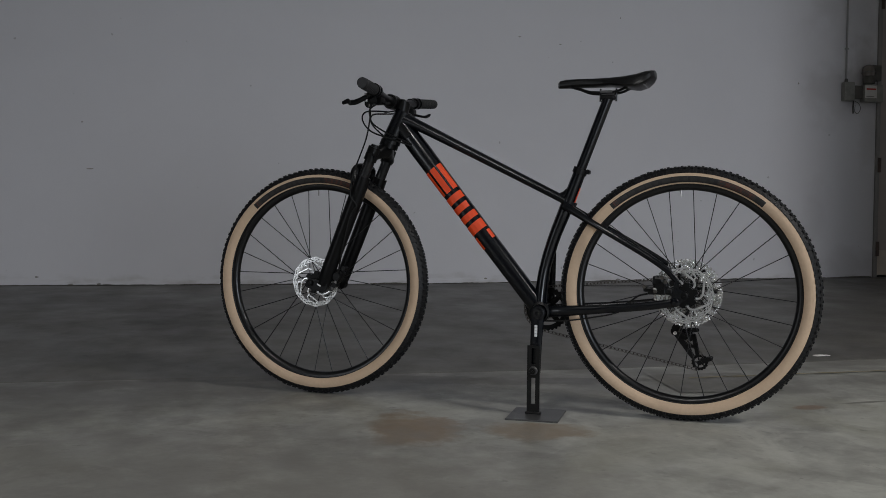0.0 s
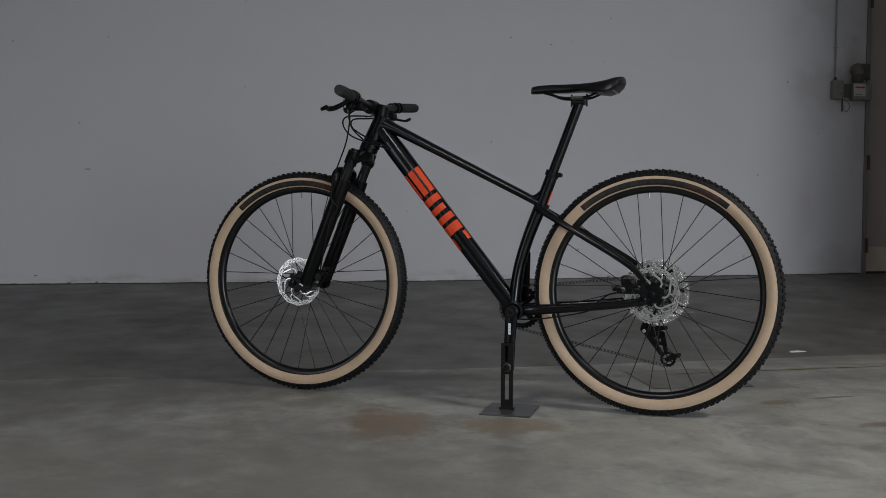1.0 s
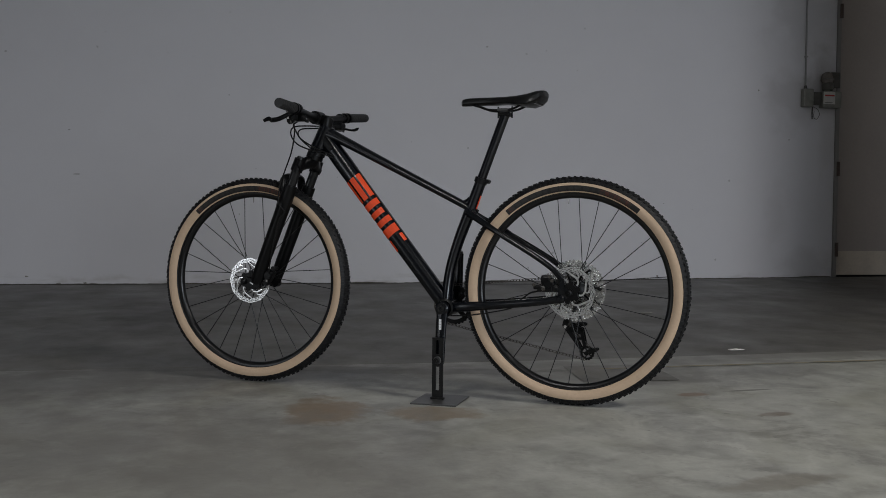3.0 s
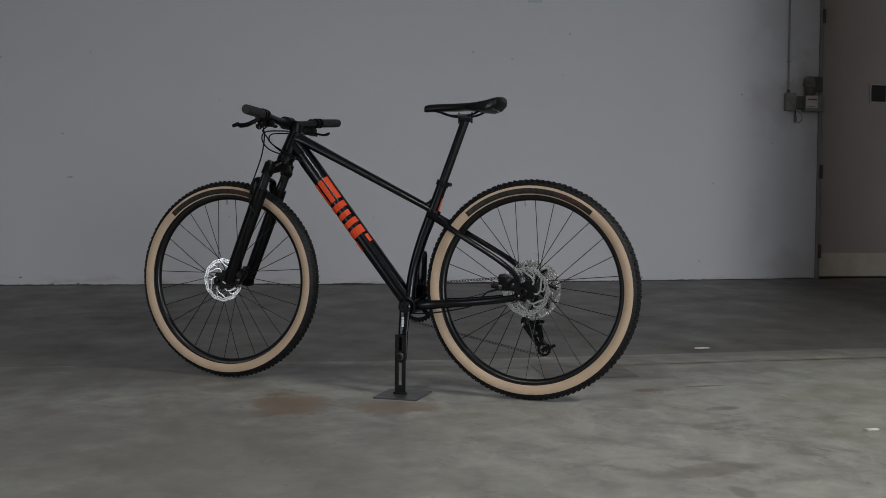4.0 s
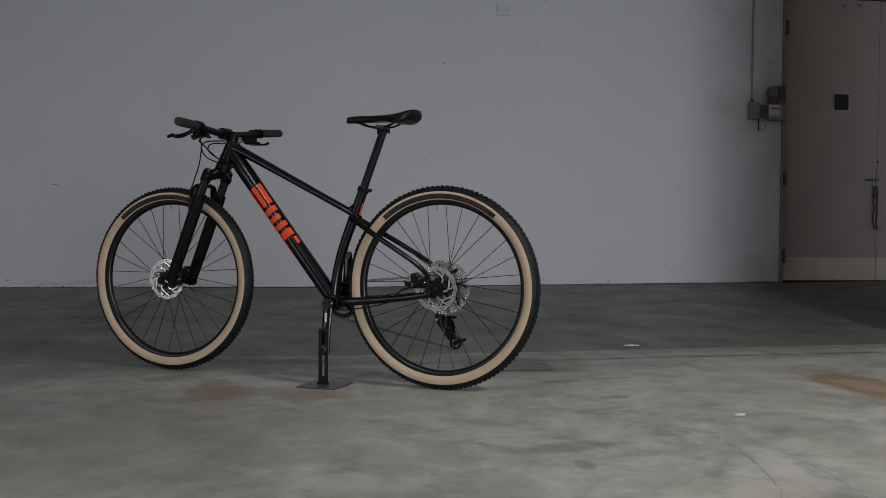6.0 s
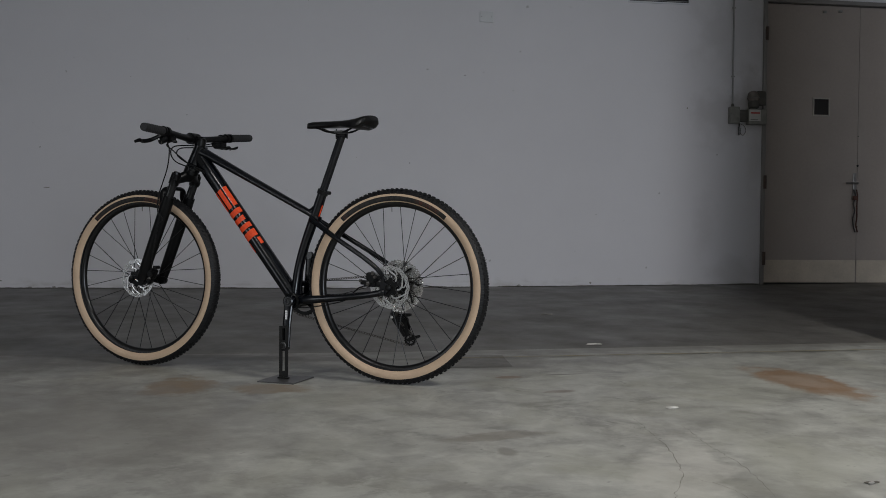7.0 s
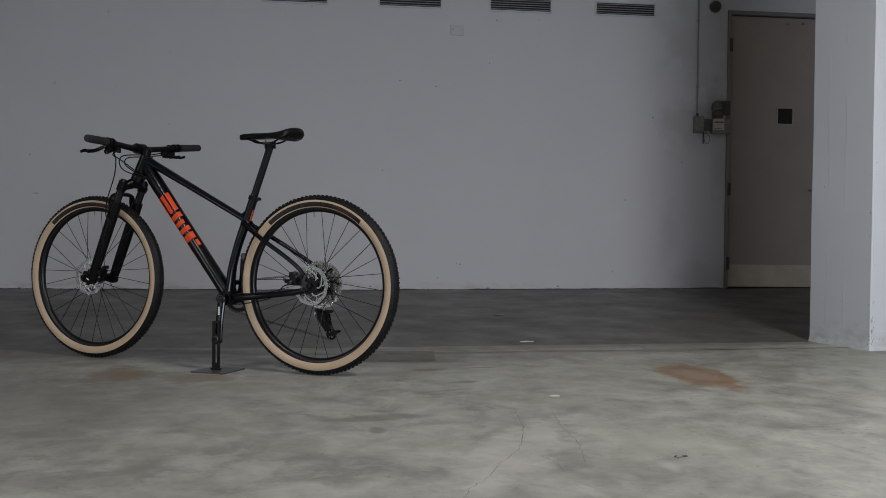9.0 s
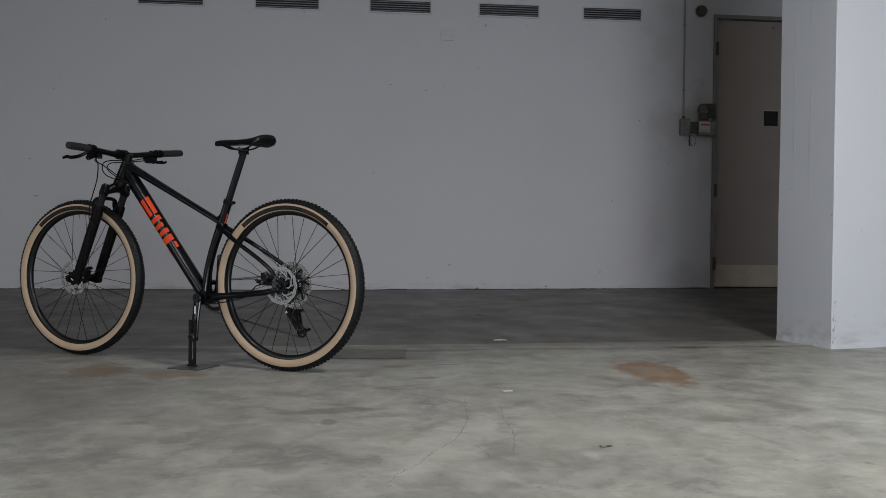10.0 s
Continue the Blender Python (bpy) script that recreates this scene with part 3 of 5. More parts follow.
# ---------------------------------------------------------------- door
def double_door():
    d = thing("door_1", pose((DX0 + DX1) / 2, WALL_Y, RISE), "closed grey metal double door with cream kick plates", "door", kind="structure")
    w, mid = (DX1 - DX0), 0.014
    L, R = -w / 2, w / 2
    bm = bmesh.new()
    for x in (L - 0.017, R + 0.017):
        box(bm, (x, 0.03, DTOP / 2), (0.034, 0.09, DTOP), bevel=0.006)
    part("door_frame", bm, M_FRAME, d, "grey painted steel door frame")
    part("frame_head", newbox((0, 0.03, DTOP + 0.017), (w + 0.068, 0.088, 0.034), 0.006), M_FRAME, d)
    part("threshold", newbox((0, 0.09, 0.0), (w, 0.2, 0.03)), M_DARKHOLE, d)
    part("backing", newbox((0, 0.2, DTOP / 2), (w, 0.02, DTOP)), M_DARKHOLE, d)
    for k, (a, b) in enumerate(((L + 0.006, mid - 0.0015), (mid + 0.0015, R - 0.006))):
        leaf = part("door_leaf", newbox(((a + b) / 2, 0.045, DTOP / 2 + 0.008), (b - a, 0.045, DTOP - 0.03), 0.003), M_DOOR, d)
        part("kick_plate", newbox(((a + b) / 2, 0.0205, 0.118), (b - a - 0.01, 0.003, 0.19), 0.001), M_KICK, leaf, "cream kick plate")
        if k == 0:
            part("window_frame", frame_ring(4.391 - (DX0 + DX1) / 2, 1.50, 0.155, 0.012, 0.016), M_VISION, leaf, "worn beige window frame")
            part("pane", newbox((4.391 - (DX0 + DX1) / 2, 0.020, 1.50), (0.133, 0.006, 0.133)), M_GLASSDARK, leaf, "dark glass pane")
            hx = 4.700 - (DX0 + DX1) / 2
            bm = newbox((hx + 0.005, 0.017, 0.855), (0.030, 0.01, 0.19), 0.004)
            handle = part("door_handle", bm, M_STEEL, leaf, "steel lever handle")
            part("lever", tube([(hx + 0.01, 0.015, 0.863), (hx + 0.01, -0.03, 0.863), (hx - 0.02, -0.04, 0.863), (hx - 0.10, -0.04, 0.860)], 0.008, n=8), M_STEEL, handle)
            random.seed(8)
            for k in range(2):
                pts = [(hx - 0.012 + 0.02 * k + random.uniform(-0.012, 0.012), -0.012 - 0.01 * k, 0.81 - 0.060 * i) for i in range(7)]
                part("strap", tube(pts, (0.009, 0.005), n=6, steps=4), (M_WIRE, M_RUST)[k], handle, "dark frayed hanging strap")
            part("padlock", newbox((hx - 0.004, -0.014, 0.738), (0.042, 0.022, 0.035), 0.005), M_RUST, handle, "rusty padlock")
            for z in (2.09, 0.86, 0.225):
                part("hinge", tube([(L - 0.006, -0.020, z - 0.055), (L - 0.006, -0.020, z + 0.055)], 0.013, n=10), M_HINGE, leaf, "dark worn steel hinge")
            for x, z in ((0.52, DTOP - 0.06), (0.66, DTOP - 0.05)):
                part("bolt", newbox((L + x, 0.015, z), (0.03, 0.02, 0.02), 0.004), M_STEEL, leaf)
            for x, z, r in ((4.734, 1.012, 0.011), (4.735, 1.262, 0.005), (4.733, 0.668, 0.009), (4.736, 0.60, 0.008), (4.732, 0.57, 0.006), (4.734, 0.495, 0.009)):
                bm = bmesh.new()
                disc(bm, r, 0.0205, 0.0222, (x - (DX0 + DX1) / 2, 0, z), 10, r_of=lambda k, r=r: r * (0.7 + 0.5 * ((k * 7) % 3) / 2))
                part("worn_hole", bm, M_DARKHOLE, leaf, "dark chipped hole")
    return d


def frame_ring(x, z, size, wide, deep):
    bm = bmesh.new()
    h = size / 2
    for cx, cz, sx, sz in ((0, h - wide / 2, size, wide), (0, -h + wide / 2, size, wide), (h - wide / 2, 0, wide, size - 2 * wide), (-h + wide / 2, 0, wide, size - 2 * wide)):
        box(bm, (x + cx, 0.018, z + cz), (sx, deep, sz), bevel=0.002)
    return bm


double_door()


# ---------------------------------------------------------------- things on the wall
def wall_vent(x0, x1, z0, z1):
    w, h = x1 - x0, z1 - z0
    v = thing("wall_vent", pose((x0 + x1) / 2, WALL_Y, (z0 + z1) / 2), "long dark slatted air vent set in the white wall", "vent", "row of vents along the wall")
    part("backing", newbox((0, -0.001, 0), (w, 0.002, h)), M_VENT, v)
    bm = bmesh.new()
    t = 0.014
    for cx, cz, sx, sz in ((0, h / 2 + t / 2, w + 2 * t, t), (0, -h / 2 - t / 2, w + 2 * t, t), (w / 2 + t / 2, 0, t, h), (-w / 2 - t / 2, 0, t, h)):
        box(bm, (cx, -0.006, cz), (sx, 0.012, sz), bevel=0.002)
    part("frame", bm, M_VENTFRAME, v, "pale painted vent frame")
    for k in range(5):
        z = -h / 2 + h * (k + 0.5) / 5
        part("slat", newbox((0, 0, 0), (w, 0.012, 0.0035), m=pose(0, -0.007, z, 28, 0, 0)), M_SLAT, v)
    return v


for a, b in ((2.697, 3.200), (1.797, 2.303), (0.876, 1.380), (-0.068, 0.446), (-1.010, -0.496)):
    wall_vent(a, b, 2.437, 2.531)


def switch_plate():
    s = thing("blank_plate", pose(1.518, WALL_Y, 2.257), "pale square plastic cover plate on the wall", "cover plate")
    part("plate", newbox((0, -0.006, 0), (0.11, 0.012, 0.085), 0.004), M_PLATE, s)
    for x in (-0.04, 0.04):
        bm = bmesh.new()
        disc(bm, 0.004, -0.014, -0.010, (x, 0, 0), 10)
        part("screw", bm, M_STEEL, s)
    return s


switch_plate()


def wall_plug():
    s = thing("round_wall_cap", pose(3.737, WALL_Y, 2.537), "round dark pipe cap on the wall above the door frame", "cap")
    bm = bmesh.new()
    lathe(bm, [(0.001, -0.05), (0.036, -0.05), (0.045, -0.035), (0.048, 0.0), (0.001, 0.0)], 24)
    part("cap", bm, M_DIRTY, s, smooth=True)
    bm = bmesh.new()
    lathe(bm, [(0.048, -0.004), (0.056, -0.004), (0.056, 0.0), (0.048, 0.0)], 24)
    part("collar", bm, M_SLAT, s)
    return s


wall_plug()


def emergency_light():
    e = thing("emergency_light", pose(3.702, WALL_Y, 1.522) @ Matrix.Scale(0.94, 4), "dirty grey wall-mounted emergency light with domed lamp head and red-striped label", "emergency light")
    jb = part("junction_box", newbox((-0.111, -0.028, 0.008), (0.090, 0.056, 0.150), 0.010), M_GREYBOX, e, "dirty grey junction box")
    part("box_lid", newbox((-0.111, -0.058, 0.0), (0.074, 0.006, 0.105), 0.004), M_GREYBOX, jb)
    part("gland", tube([(-0.118, -0.012, 0.078), (-0.118, -0.012, 0.112)], [0.016, 0.011], n=12, steps=3), M_DIRTY, jb, "dark conduit gland")
    part("link", newbox((-0.030, -0.028, 0.005), (0.075, 0.045, 0.105), 0.008), M_DIRTY, e, "dark cable gland block")
    body = part("body", newbox((0.093, -0.035, -0.003), (0.170, 0.070, 0.138), 0.012), M_GREYBOX, e, "dirty grey lamp body")
    lab = part("label", newbox((0.062, -0.0725, 0.008), (0.105, 0.004, 0.100), 0.002), M_WHITEBOX, body, "worn white label")
    part("stripe", newbox((0.064, -0.0755, 0.028), (0.085, 0.002, 0.013)), M_RED, lab, "red printed bar")
    part("print", newbox((0.055, -0.0755, -0.030), (0.070, 0.002, 0.006)), M_GREYBOX, lab)
    part("side_plate", newbox((0.150, -0.012, 0.165), (0.080, 0.024, 0.130), 0.008), M_DIRTY, e, "dark side plate")
    def upright(profile, m):
        bm = bmesh.new()
        lathe(bm, profile, 24)
        bmesh.ops.transform(bm, matrix=m @ pose(0, 0, 0, 90, 0, 0), verts=bm.verts)
        return bm

    place = pose(0.060, -0.052, 0.072, -6, 0, 3)
    head = part("lamp_head", upright([(0.001, 0.0), (0.040, 0.0), (0.047, 0.012), (0.047, 0.052), (0.040, 0.060), (0.001, 0.060)], place), M_DIRTY, e, "dirty dark lamp holder", smooth=True)
    part("lens", upright([(0.001, 0.058), (0.041, 0.058), (0.049, 0.080), (0.050, 0.110), (0.042, 0.136), (0.022, 0.150), (0.001, 0.153)], place), M_JAR, head, "grimy brownish glass jar", smooth=True)
    part("guard_ring", upright([(0.050, 0.086), (0.054, 0.086), (0.054, 0.094), (0.050, 0.094)], place), M_DIRTY, head)
    part("bracket", newbox((0.055, -0.035, 0.085), (0.045, 0.05, 0.055), 0.008), M_GREYBOX, e)
    part("cable_stub", tube([(-0.060, -0.03, -0.060), (-0.068, -0.035, -0.110), (-0.066, -0.035, -0.165)], 0.006, n=8), M_WIRE, e, "dark cable stub")
    part("loose_cable", tube([(-0.050, -0.03, -0.066), (-0.022, -0.04, -0.085), (-0.008, -0.045, -0.125), (-0.028, -0.04, -0.165), (-0.055, -0.04, -0.150), (-0.050, -0.035, -0.100)], 0.0022, n=6), M_WIRE, e, "thin looped cable")
    part("conduit", tube([(-0.118, -0.010, 0.10), (-0.117, -0.010, (CEIL - 1.524) / 0.94)], 0.0075, n=10, steps=12), M_CONDUIT, e, "thin vertical cable conduit")
    for z in (0.35, 0.95, 1.5):
        part("clip", newbox((-0.118, -0.010, z), (0.030, 0.018, 0.012), 0.003), M_CONDUIT, e)
    return e


emergency_light()


def strip_light(x, y, length, turn, power, tone):
    """A ceiling batten with its tube under a white tray."""
    s = thing("strip_light", pose(x, y, CEIL, 0, 0, turn), "white ceiling batten light with a lit diffuser", "ceiling light", "garage strip lights")
    part("tray", newbox((0, 0, -0.03), (length + 0.06, 0.30, 0.06), 0.006), M_WHITEBOX, s)
    g = bpy.data.materials.new("lit_diffuser")
    g.use_nodes = True
    g.node_tree.nodes["Principled BSDF"].inputs["Emission Color"].default_value = (*tone, 1)
    g.node_tree.nodes["Principled BSDF"].inputs["Emission Strength"].default_value = 6.0
    part("diffuser", newbox((0, 0, -0.085), (length, 0.26, 0.05), 0.01), g, s, "lit white diffuser")
    lamp = bpy.data.lights.new("batten_lamp", "AREA")
    lamp.shape, lamp.size, lamp.size_y = "RECTANGLE", length, 0.24
    lamp.energy, lamp.color = power, tone
    lamp_ob = new("batten_lamp", lamp)
    lamp_ob.parent = s
    lamp_ob.matrix_basis = pose(0, 0, -0.113)
    return s


for lamp_row in LAMPS:
    strip_light(*lamp_row)


# ---------------------------------------------------------------- on the floor
def crack(points, wide, seed):
    """A jagged hairline crack lying in the floor."""
    random.seed(seed)
    bm = bmesh.new()
    pts = curve_points([(x, y, 0) for x, y in points], 9)
    prev = None
    for i, p in enumerate(pts):
        t = (pts[min(i + 1, len(pts) - 1)] - pts[max(i - 1, 0)]).normalized()
        s = Vector((-t.y, t.x, 0))
        q = p + s * random.uniform(-0.005, 0.005)
        h = 0.30 * wide * random.uniform(0.3, 1.2) * min(1, 6 * min(i + 0.5, len(pts) - i) / len(pts))
        row = [bm.verts.new(w + Vector((0, 0, 0.0015 + ground(w.x, w.y)))) for w in (q + s * h, q - s * h)]
        if prev:
            bm.faces.new((prev[0], prev[1], row[1], row[0]))
        prev = row
    return part("crack", bm, M_HAIR, floor_near)


crack([(1.196, -0.945), (1.179, -1.112), (1.162, -1.287), (1.149, -1.500), (1.102, -1.731)], 0.0026, 1)
crack([(1.095, -0.748), (1.075, -0.994), (1.050, -1.209), (1.010, -1.403), (0.965, -1.539), (0.905, -1.654), (0.864, -1.769), (0.784, -1.911), (0.734, -2.072)], 0.0026, 2)
crack([(0.990, -1.539), (1.034, -1.635), (1.042, -1.750)], 0.0018, 3)
crack([(0.611, -0.621), (0.671, -0.720), (0.741, -0.799)], 0.0016, 4)
crack([(0.961, -0.847), (1.030, -0.945), (1.060, -1.024)], 0.0013, 6)
crack([(1.219, -1.913), (1.158, -2.008), (1.176, -2.150)], 0.0014, 7)

bm = bmesh.new()
random.seed(3)
prev = None
for i in range(121):
    x = 0.75 + 8.2 * i / 120
    c, h = 0.525 + random.uniform(-0.004, 0.004), random.uniform(0.004, 0.011)
    row = [bm.verts.new((x, c + h, ground(x, c) + 0.0035)), bm.verts.new((x, c - h, ground(x, c) + 0.0035))]
    if prev:
        bm.faces.new((prev[0], prev[1], row[1], row[0]))
    prev = row
part("worn_line", bm, M_JOINT, floor_near, "worn yellowish painted line")


def scrap(x, y, size, turn, mat, name, label, category, flat=0.004):
    """A small crumpled scrap or stone lying on the floor."""
    bm = bmesh.new()
    bmesh.ops.create_icosphere(bm, subdivisions=3, radius=1)
    for v in bm.verts:
        k = 1 + 0.35 * noise.noise(v.co * 2.1 + Vector((x * 7, y * 5, 0)))
        v.co = Vector((v.co.x * size * k, v.co.y * size * 0.33 * k, (v.co.z + 0.95) * flat * k))
    return tagged(part(name, bm, mat, m=pose(x, y, ground(x, y), 0, 0, turn)), label, category)


scrap(1.507, 0.892, 0.040, 4, M_PAPER, "paper_scrap", "flat white paper scrap on the dark floor", "paper scrap")
scrap(1.264, -0.728, 0.019, -18, M_PAPER, "paper_scrap", "small white paper scrap on the pale floor", "paper scrap")
scrap(1.570, 2.082, 0.04, 4, M_STAIN, "paper_scrap", "faded paper scrap on the dark floor", "paper scrap")
scrap(1.376, -1.640, 0.019, 4, M_CRACK, "stone_chip", "small dark stone chip on the floor", "stone", 0.002)
scrap(1.367, -1.653, 0.009, 20, M_STAIN, "stone_chip", "small grey stone chip on the floor", "stone", 0.004)

# ---------------------------------------------------------------- the bicycle
bike = thing("bicycle", pose(0.4496, -0.1190, 0, 0, 0, 149.82), "black hardtail mountain bike with tan-sidewall tyres and orange decals", "bicycle")
R_OUT, REAR_X, FRONT_X, AXLE_Z, STEER = 0.3632, 0.018, 1.1676, 0.362, 2.0
TC, TR = 0.3315, 0.0285


def wheel(name, m, disc_r, hub_half, rear, lab_angles, valve_a):
    bm = bmesh.new()
    lathe(bm, [(0.2945, -0.005), (0.2935, 0.0), (0.2945, 0.005), (0.299, 0.0110), (0.305, 0.0130), (0.3125, 0.0135), (0.3125, 0.0100), (0.304, 0.009), (0.304, -0.009), (0.3125, -0.0100), (0.3125, -0.0135), (0.305, -0.0130), (0.299, -0.0110)], 96)
    w = part(name, bm, M_RIM, bike, "black alloy rim wheel with tan-sidewall tyre", m, smooth=True)
    bm = bmesh.new()
    lathe(bm, [(TC + TR * cos(a), TR * sin(a)) for a in [radians(-140 + 280 * k / 26) for k in range(27)]], 120)
    tyre = part("tyre", bm, M_RUBBER, w, "black rubber tyre", smooth=True)
    bm = bmesh.new()
    for s in (1, -1):
        arc = [radians(70 + 62 * k / 8) for k in range(9)]
        prof = [(TC + (TR + 0.0008) * cos(a), s * (TR + 0.0008) * sin(a)) for a in arc] + [(TC + (TR - 0.002) * cos(a), s * (TR - 0.002) * sin(a)) for a in arc[::-1]]
        lathe(bm, prof, 120)
    part("sidewall", bm, M_TAN, w, "tan tyre sidewall", smooth=True)
    a0, a1 = radians(lab_angles[0]), radians(lab_angles[1])
    arc = [radians(87 + 35 * k / 6) for k in range(7)]
    prof = [(TC + (TR + 0.0015) * cos(a), (TR + 0.0015) * sin(a)) for a in arc] + [(TC + (TR - 0.001) * cos(a), (TR - 0.001) * sin(a)) for a in arc[::-1]]
    lab = part("label_panel", lathe(bmesh.new(), prof, 48, a0=a0, a1=a1), M_LABEL, w, "dark printed label on the sidewall")
    random.seed(len(name))
    a = a0 + 0.04
    bm = bmesh.new()
    while a < a1 - 0.12:
        d = random.uniform(0.025, 0.07)
        arc = [radians(95 + 18 * k / 3) for k in range(4)]
        prof = [(TC + (TR + 0.0022) * cos(t), (TR + 0.0022) * sin(t)) for t in arc] + [(TC + (TR + 0.001) * cos(t), (TR + 0.001) * sin(t)) for t in arc[::-1]]
        lathe(bm, prof, 4, a0=a, a1=a + d)
        a += d + random.uniform(0.012, 0.04)
    part("label_print", bm, M_LABELGREY, lab, "unreadable grey print bars")
    bm = bmesh.new()
    arc = [radians(91 + 25 * k / 3) for k in range(4)]
    prof = [(TC + (TR + 0.0022) * cos(t), (TR + 0.0022) * sin(t)) for t in arc] + [(TC + (TR + 0.001) * cos(t), (TR + 0.001) * sin(t)) for t in arc[::-1]]
    lathe(bm, prof, 4, a0=a0 + 0.03, a1=a0 + 0.07)
    part("label_mark", bm, M_LABELMARK, lab, "dark red print bar")
    part("label_mark", lathe(bmesh.new(), prof, 10, a0=a1 - 0.42, a1=a1 - 0.10), M_LABELMARK, lab, "dark red print bar")
    # tread knobs
    verts, faces = [], []
    N = 118
    for i in range(N):
        for y, wy, off in ((0.0240, 0.0115, 0.5), (0.0150, 0.0095, 0.0), (0.0, 0.0095, 0.5), (-0.0150, 0.0095, 0.0), (-0.0240, 0.0115, 0.5)):
            a = 2 * pi * (i + off) / N
            tilt = math.asin(max(-1, min(1, y / TR)))
            lo, hi = TR - 0.002, TR + random.uniform(0.0026, 0.0040)
            base = len(verts)
            for rad in (lo, hi):
                shrink = 1.0 if rad == lo else 0.85
                for da, dt in ((-1, -1), (1, -1), (1, 1), (-1, 1)):
                    tt = tilt + dt * shrink * wy / 2 / TR
                    rr = TC + rad * cos(tt)
                    aa = a + da * shrink * 0.0047 / R_OUT * (1.15 if abs(y) > 0.015 else 0.9)
                    verts.append((rr * cos(aa), rad * sin(tt), rr * sin(aa)))
            for f in ((4, 5, 6, 7), (0, 1, 5, 4), (1, 2, 6, 5), (2, 3, 7, 6), (3, 0, 4, 7)):
                faces.append([base + j for j in f])
    me = bpy.data.meshes.new("tread")
    me.from_pydata(verts, [], faces)
    me.materials.append(M_RUBBER)
    tread = tagged(new("tread", me), "black knobbly rubber tread", kind="stuff")
    tread.parent = w
    # hub
    bm = bmesh.new()
    h = hub_half
    fl = 0.030 if not rear else 0.034
    lathe(bm, [(0.006, -h), (0.012, -h), (0.012, -fl - 0.004), (0.028, -fl - 0.003), (0.028, -fl + 0.003), (0.016, -fl + 0.008), (0.014, 0), (0.016, fl - 0.008), (0.028, fl - 0.003), (0.028, fl + 0.003), (0.012, fl + 0.004), (0.012, h), (0.006, h)], 32)
    part("hub", bm, M_MATTE, w, "black hub")
    # spokes: four kinds, seven of each
    kinds = []
    for s in (1, -1):
        for lead in (1, -1):
            a = 0.0
            p0 = Vector((0.026 * cos(a), s * fl, 0.026 * sin(a)))
            b = a + lead * radians(66)
            p1 = Vector((0.2965 * cos(b), s * 0.004, 0.2965 * sin(b)))
            kinds.append((tube([p0, p1], 0.00135, n=6, steps=2), s, lead))
    for j, (bmk, s, lead) in enumerate(kinds):
        first = None
        for i in range(7):
            turn = 360 / 7 * i + (360 / 28 if s < 0 else 0) + (360 / 14 if lead < 0 else 0) + lead * 66 + 6.4 - valve_a
            mm = pose(0, 0, 0, 0, turn, 0)
            if first is None:
                first = part("spoke", bmk, M_SPOKE, w, m=mm)
            else:
                part_again(first, "spoke", w, mm)
    # valve
    va = radians(valve_a)
    d = Vector((cos(va), 0, sin(va)))
    v = part("valve", tube([d * 0.294, d * 0.275], [0.0024, 0.0024, 0.0018], n=8), M_STEEL, w, "silver tyre valve")
    # brake disc
    bm = bmesh.new()
    y0 = h - 0.012
    n = 144
    rot_r = disc_r
    rings = [rot_r - d for d in (0.0135, 0.0118, 0.0094, 0.0074, 0.0050, 0.0030, 0.0)]
    n = 192
    wave = lambda ri, k: 0.0010 * cos(2 * pi * 12 * k / n) if ri in (0, 6) else 0.0
    for y in (y0, y0 + 0.0018):
        g = [[bm.verts.new(((r + wave(ri, k)) * cos(2 * pi * k / n), y, (r + wave(ri, k)) * sin(2 * pi * k / n))) for k in range(n)] for ri, r in enumerate(rings)]
        for ri in range(6):
            for k in range(n):
                if (ri == 1 and k % 6 in (0, 1, 2)) or (ri == 3 and k % 6 in (3, 4, 5)) or (ri == 4 and k % 12 in (0, 1, 2)):
                    continue
                j = (k + 1) % n
                bm.faces.new((g[ri][k], g[ri][j], g[ri + 1][j], g[ri + 1][k]))
        last = g if y == y0 else last
    for ri in (0, 6):
        for k in range(n):
            j = (k + 1) % n
            bm.faces.new((last[ri][k], last[ri][j], g[ri][j], g[ri][k]))
    steel = M_SCUFFED if rear else M_SILVER
    rotor = part("brake_disc", bm, steel, w, "silver perforated brake disc")
    for i in range(6):
        a = 2 * pi * i / 6
        for wide, line in ((0.0030, ((0.030, -0.30), (rot_r * 0.52, -0.18), (rot_r * 0.62, 0.10), (rot_r * 0.70, 0.42), (rot_r - 0.012, 0.66))), (0.0024, ((rot_r * 0.60, 0.05), (rot_r * 0.74, 0.02), (rot_r - 0.012, 0.24)))):
            pts = [Vector((r * cos(a - t), y0 + 0.0009, r * sin(a - t))) for r, t in line]
            part("disc_arm", tube(pts, (0.0010, wide), n=8, steps=4, power=4.0), steel, rotor)
    bm = bmesh.new()
    disc(bm, 0.033, y0 + 0.001, y0 + 0.008, n=36, hole=0.012, r_of=lambda k: 0.036 if (k // 3) % 2 else 0.026)
    part("lockring", bm, M_MATTE, rotor, "black disc carrier")
    return w


front_m = pose(FRONT_X, 0, AXLE_Z, 0, 0, STEER)
rear_m = pose(REAR_X, 0, AXLE_Z)
front_wheel = wheel("front_wheel", front_m, 0.0785, 0.052, False, (47, 118), 88)
rear_wheel = wheel("rear_wheel", rear_m, 0.0780, 0.066, True, (49, 129), 86)

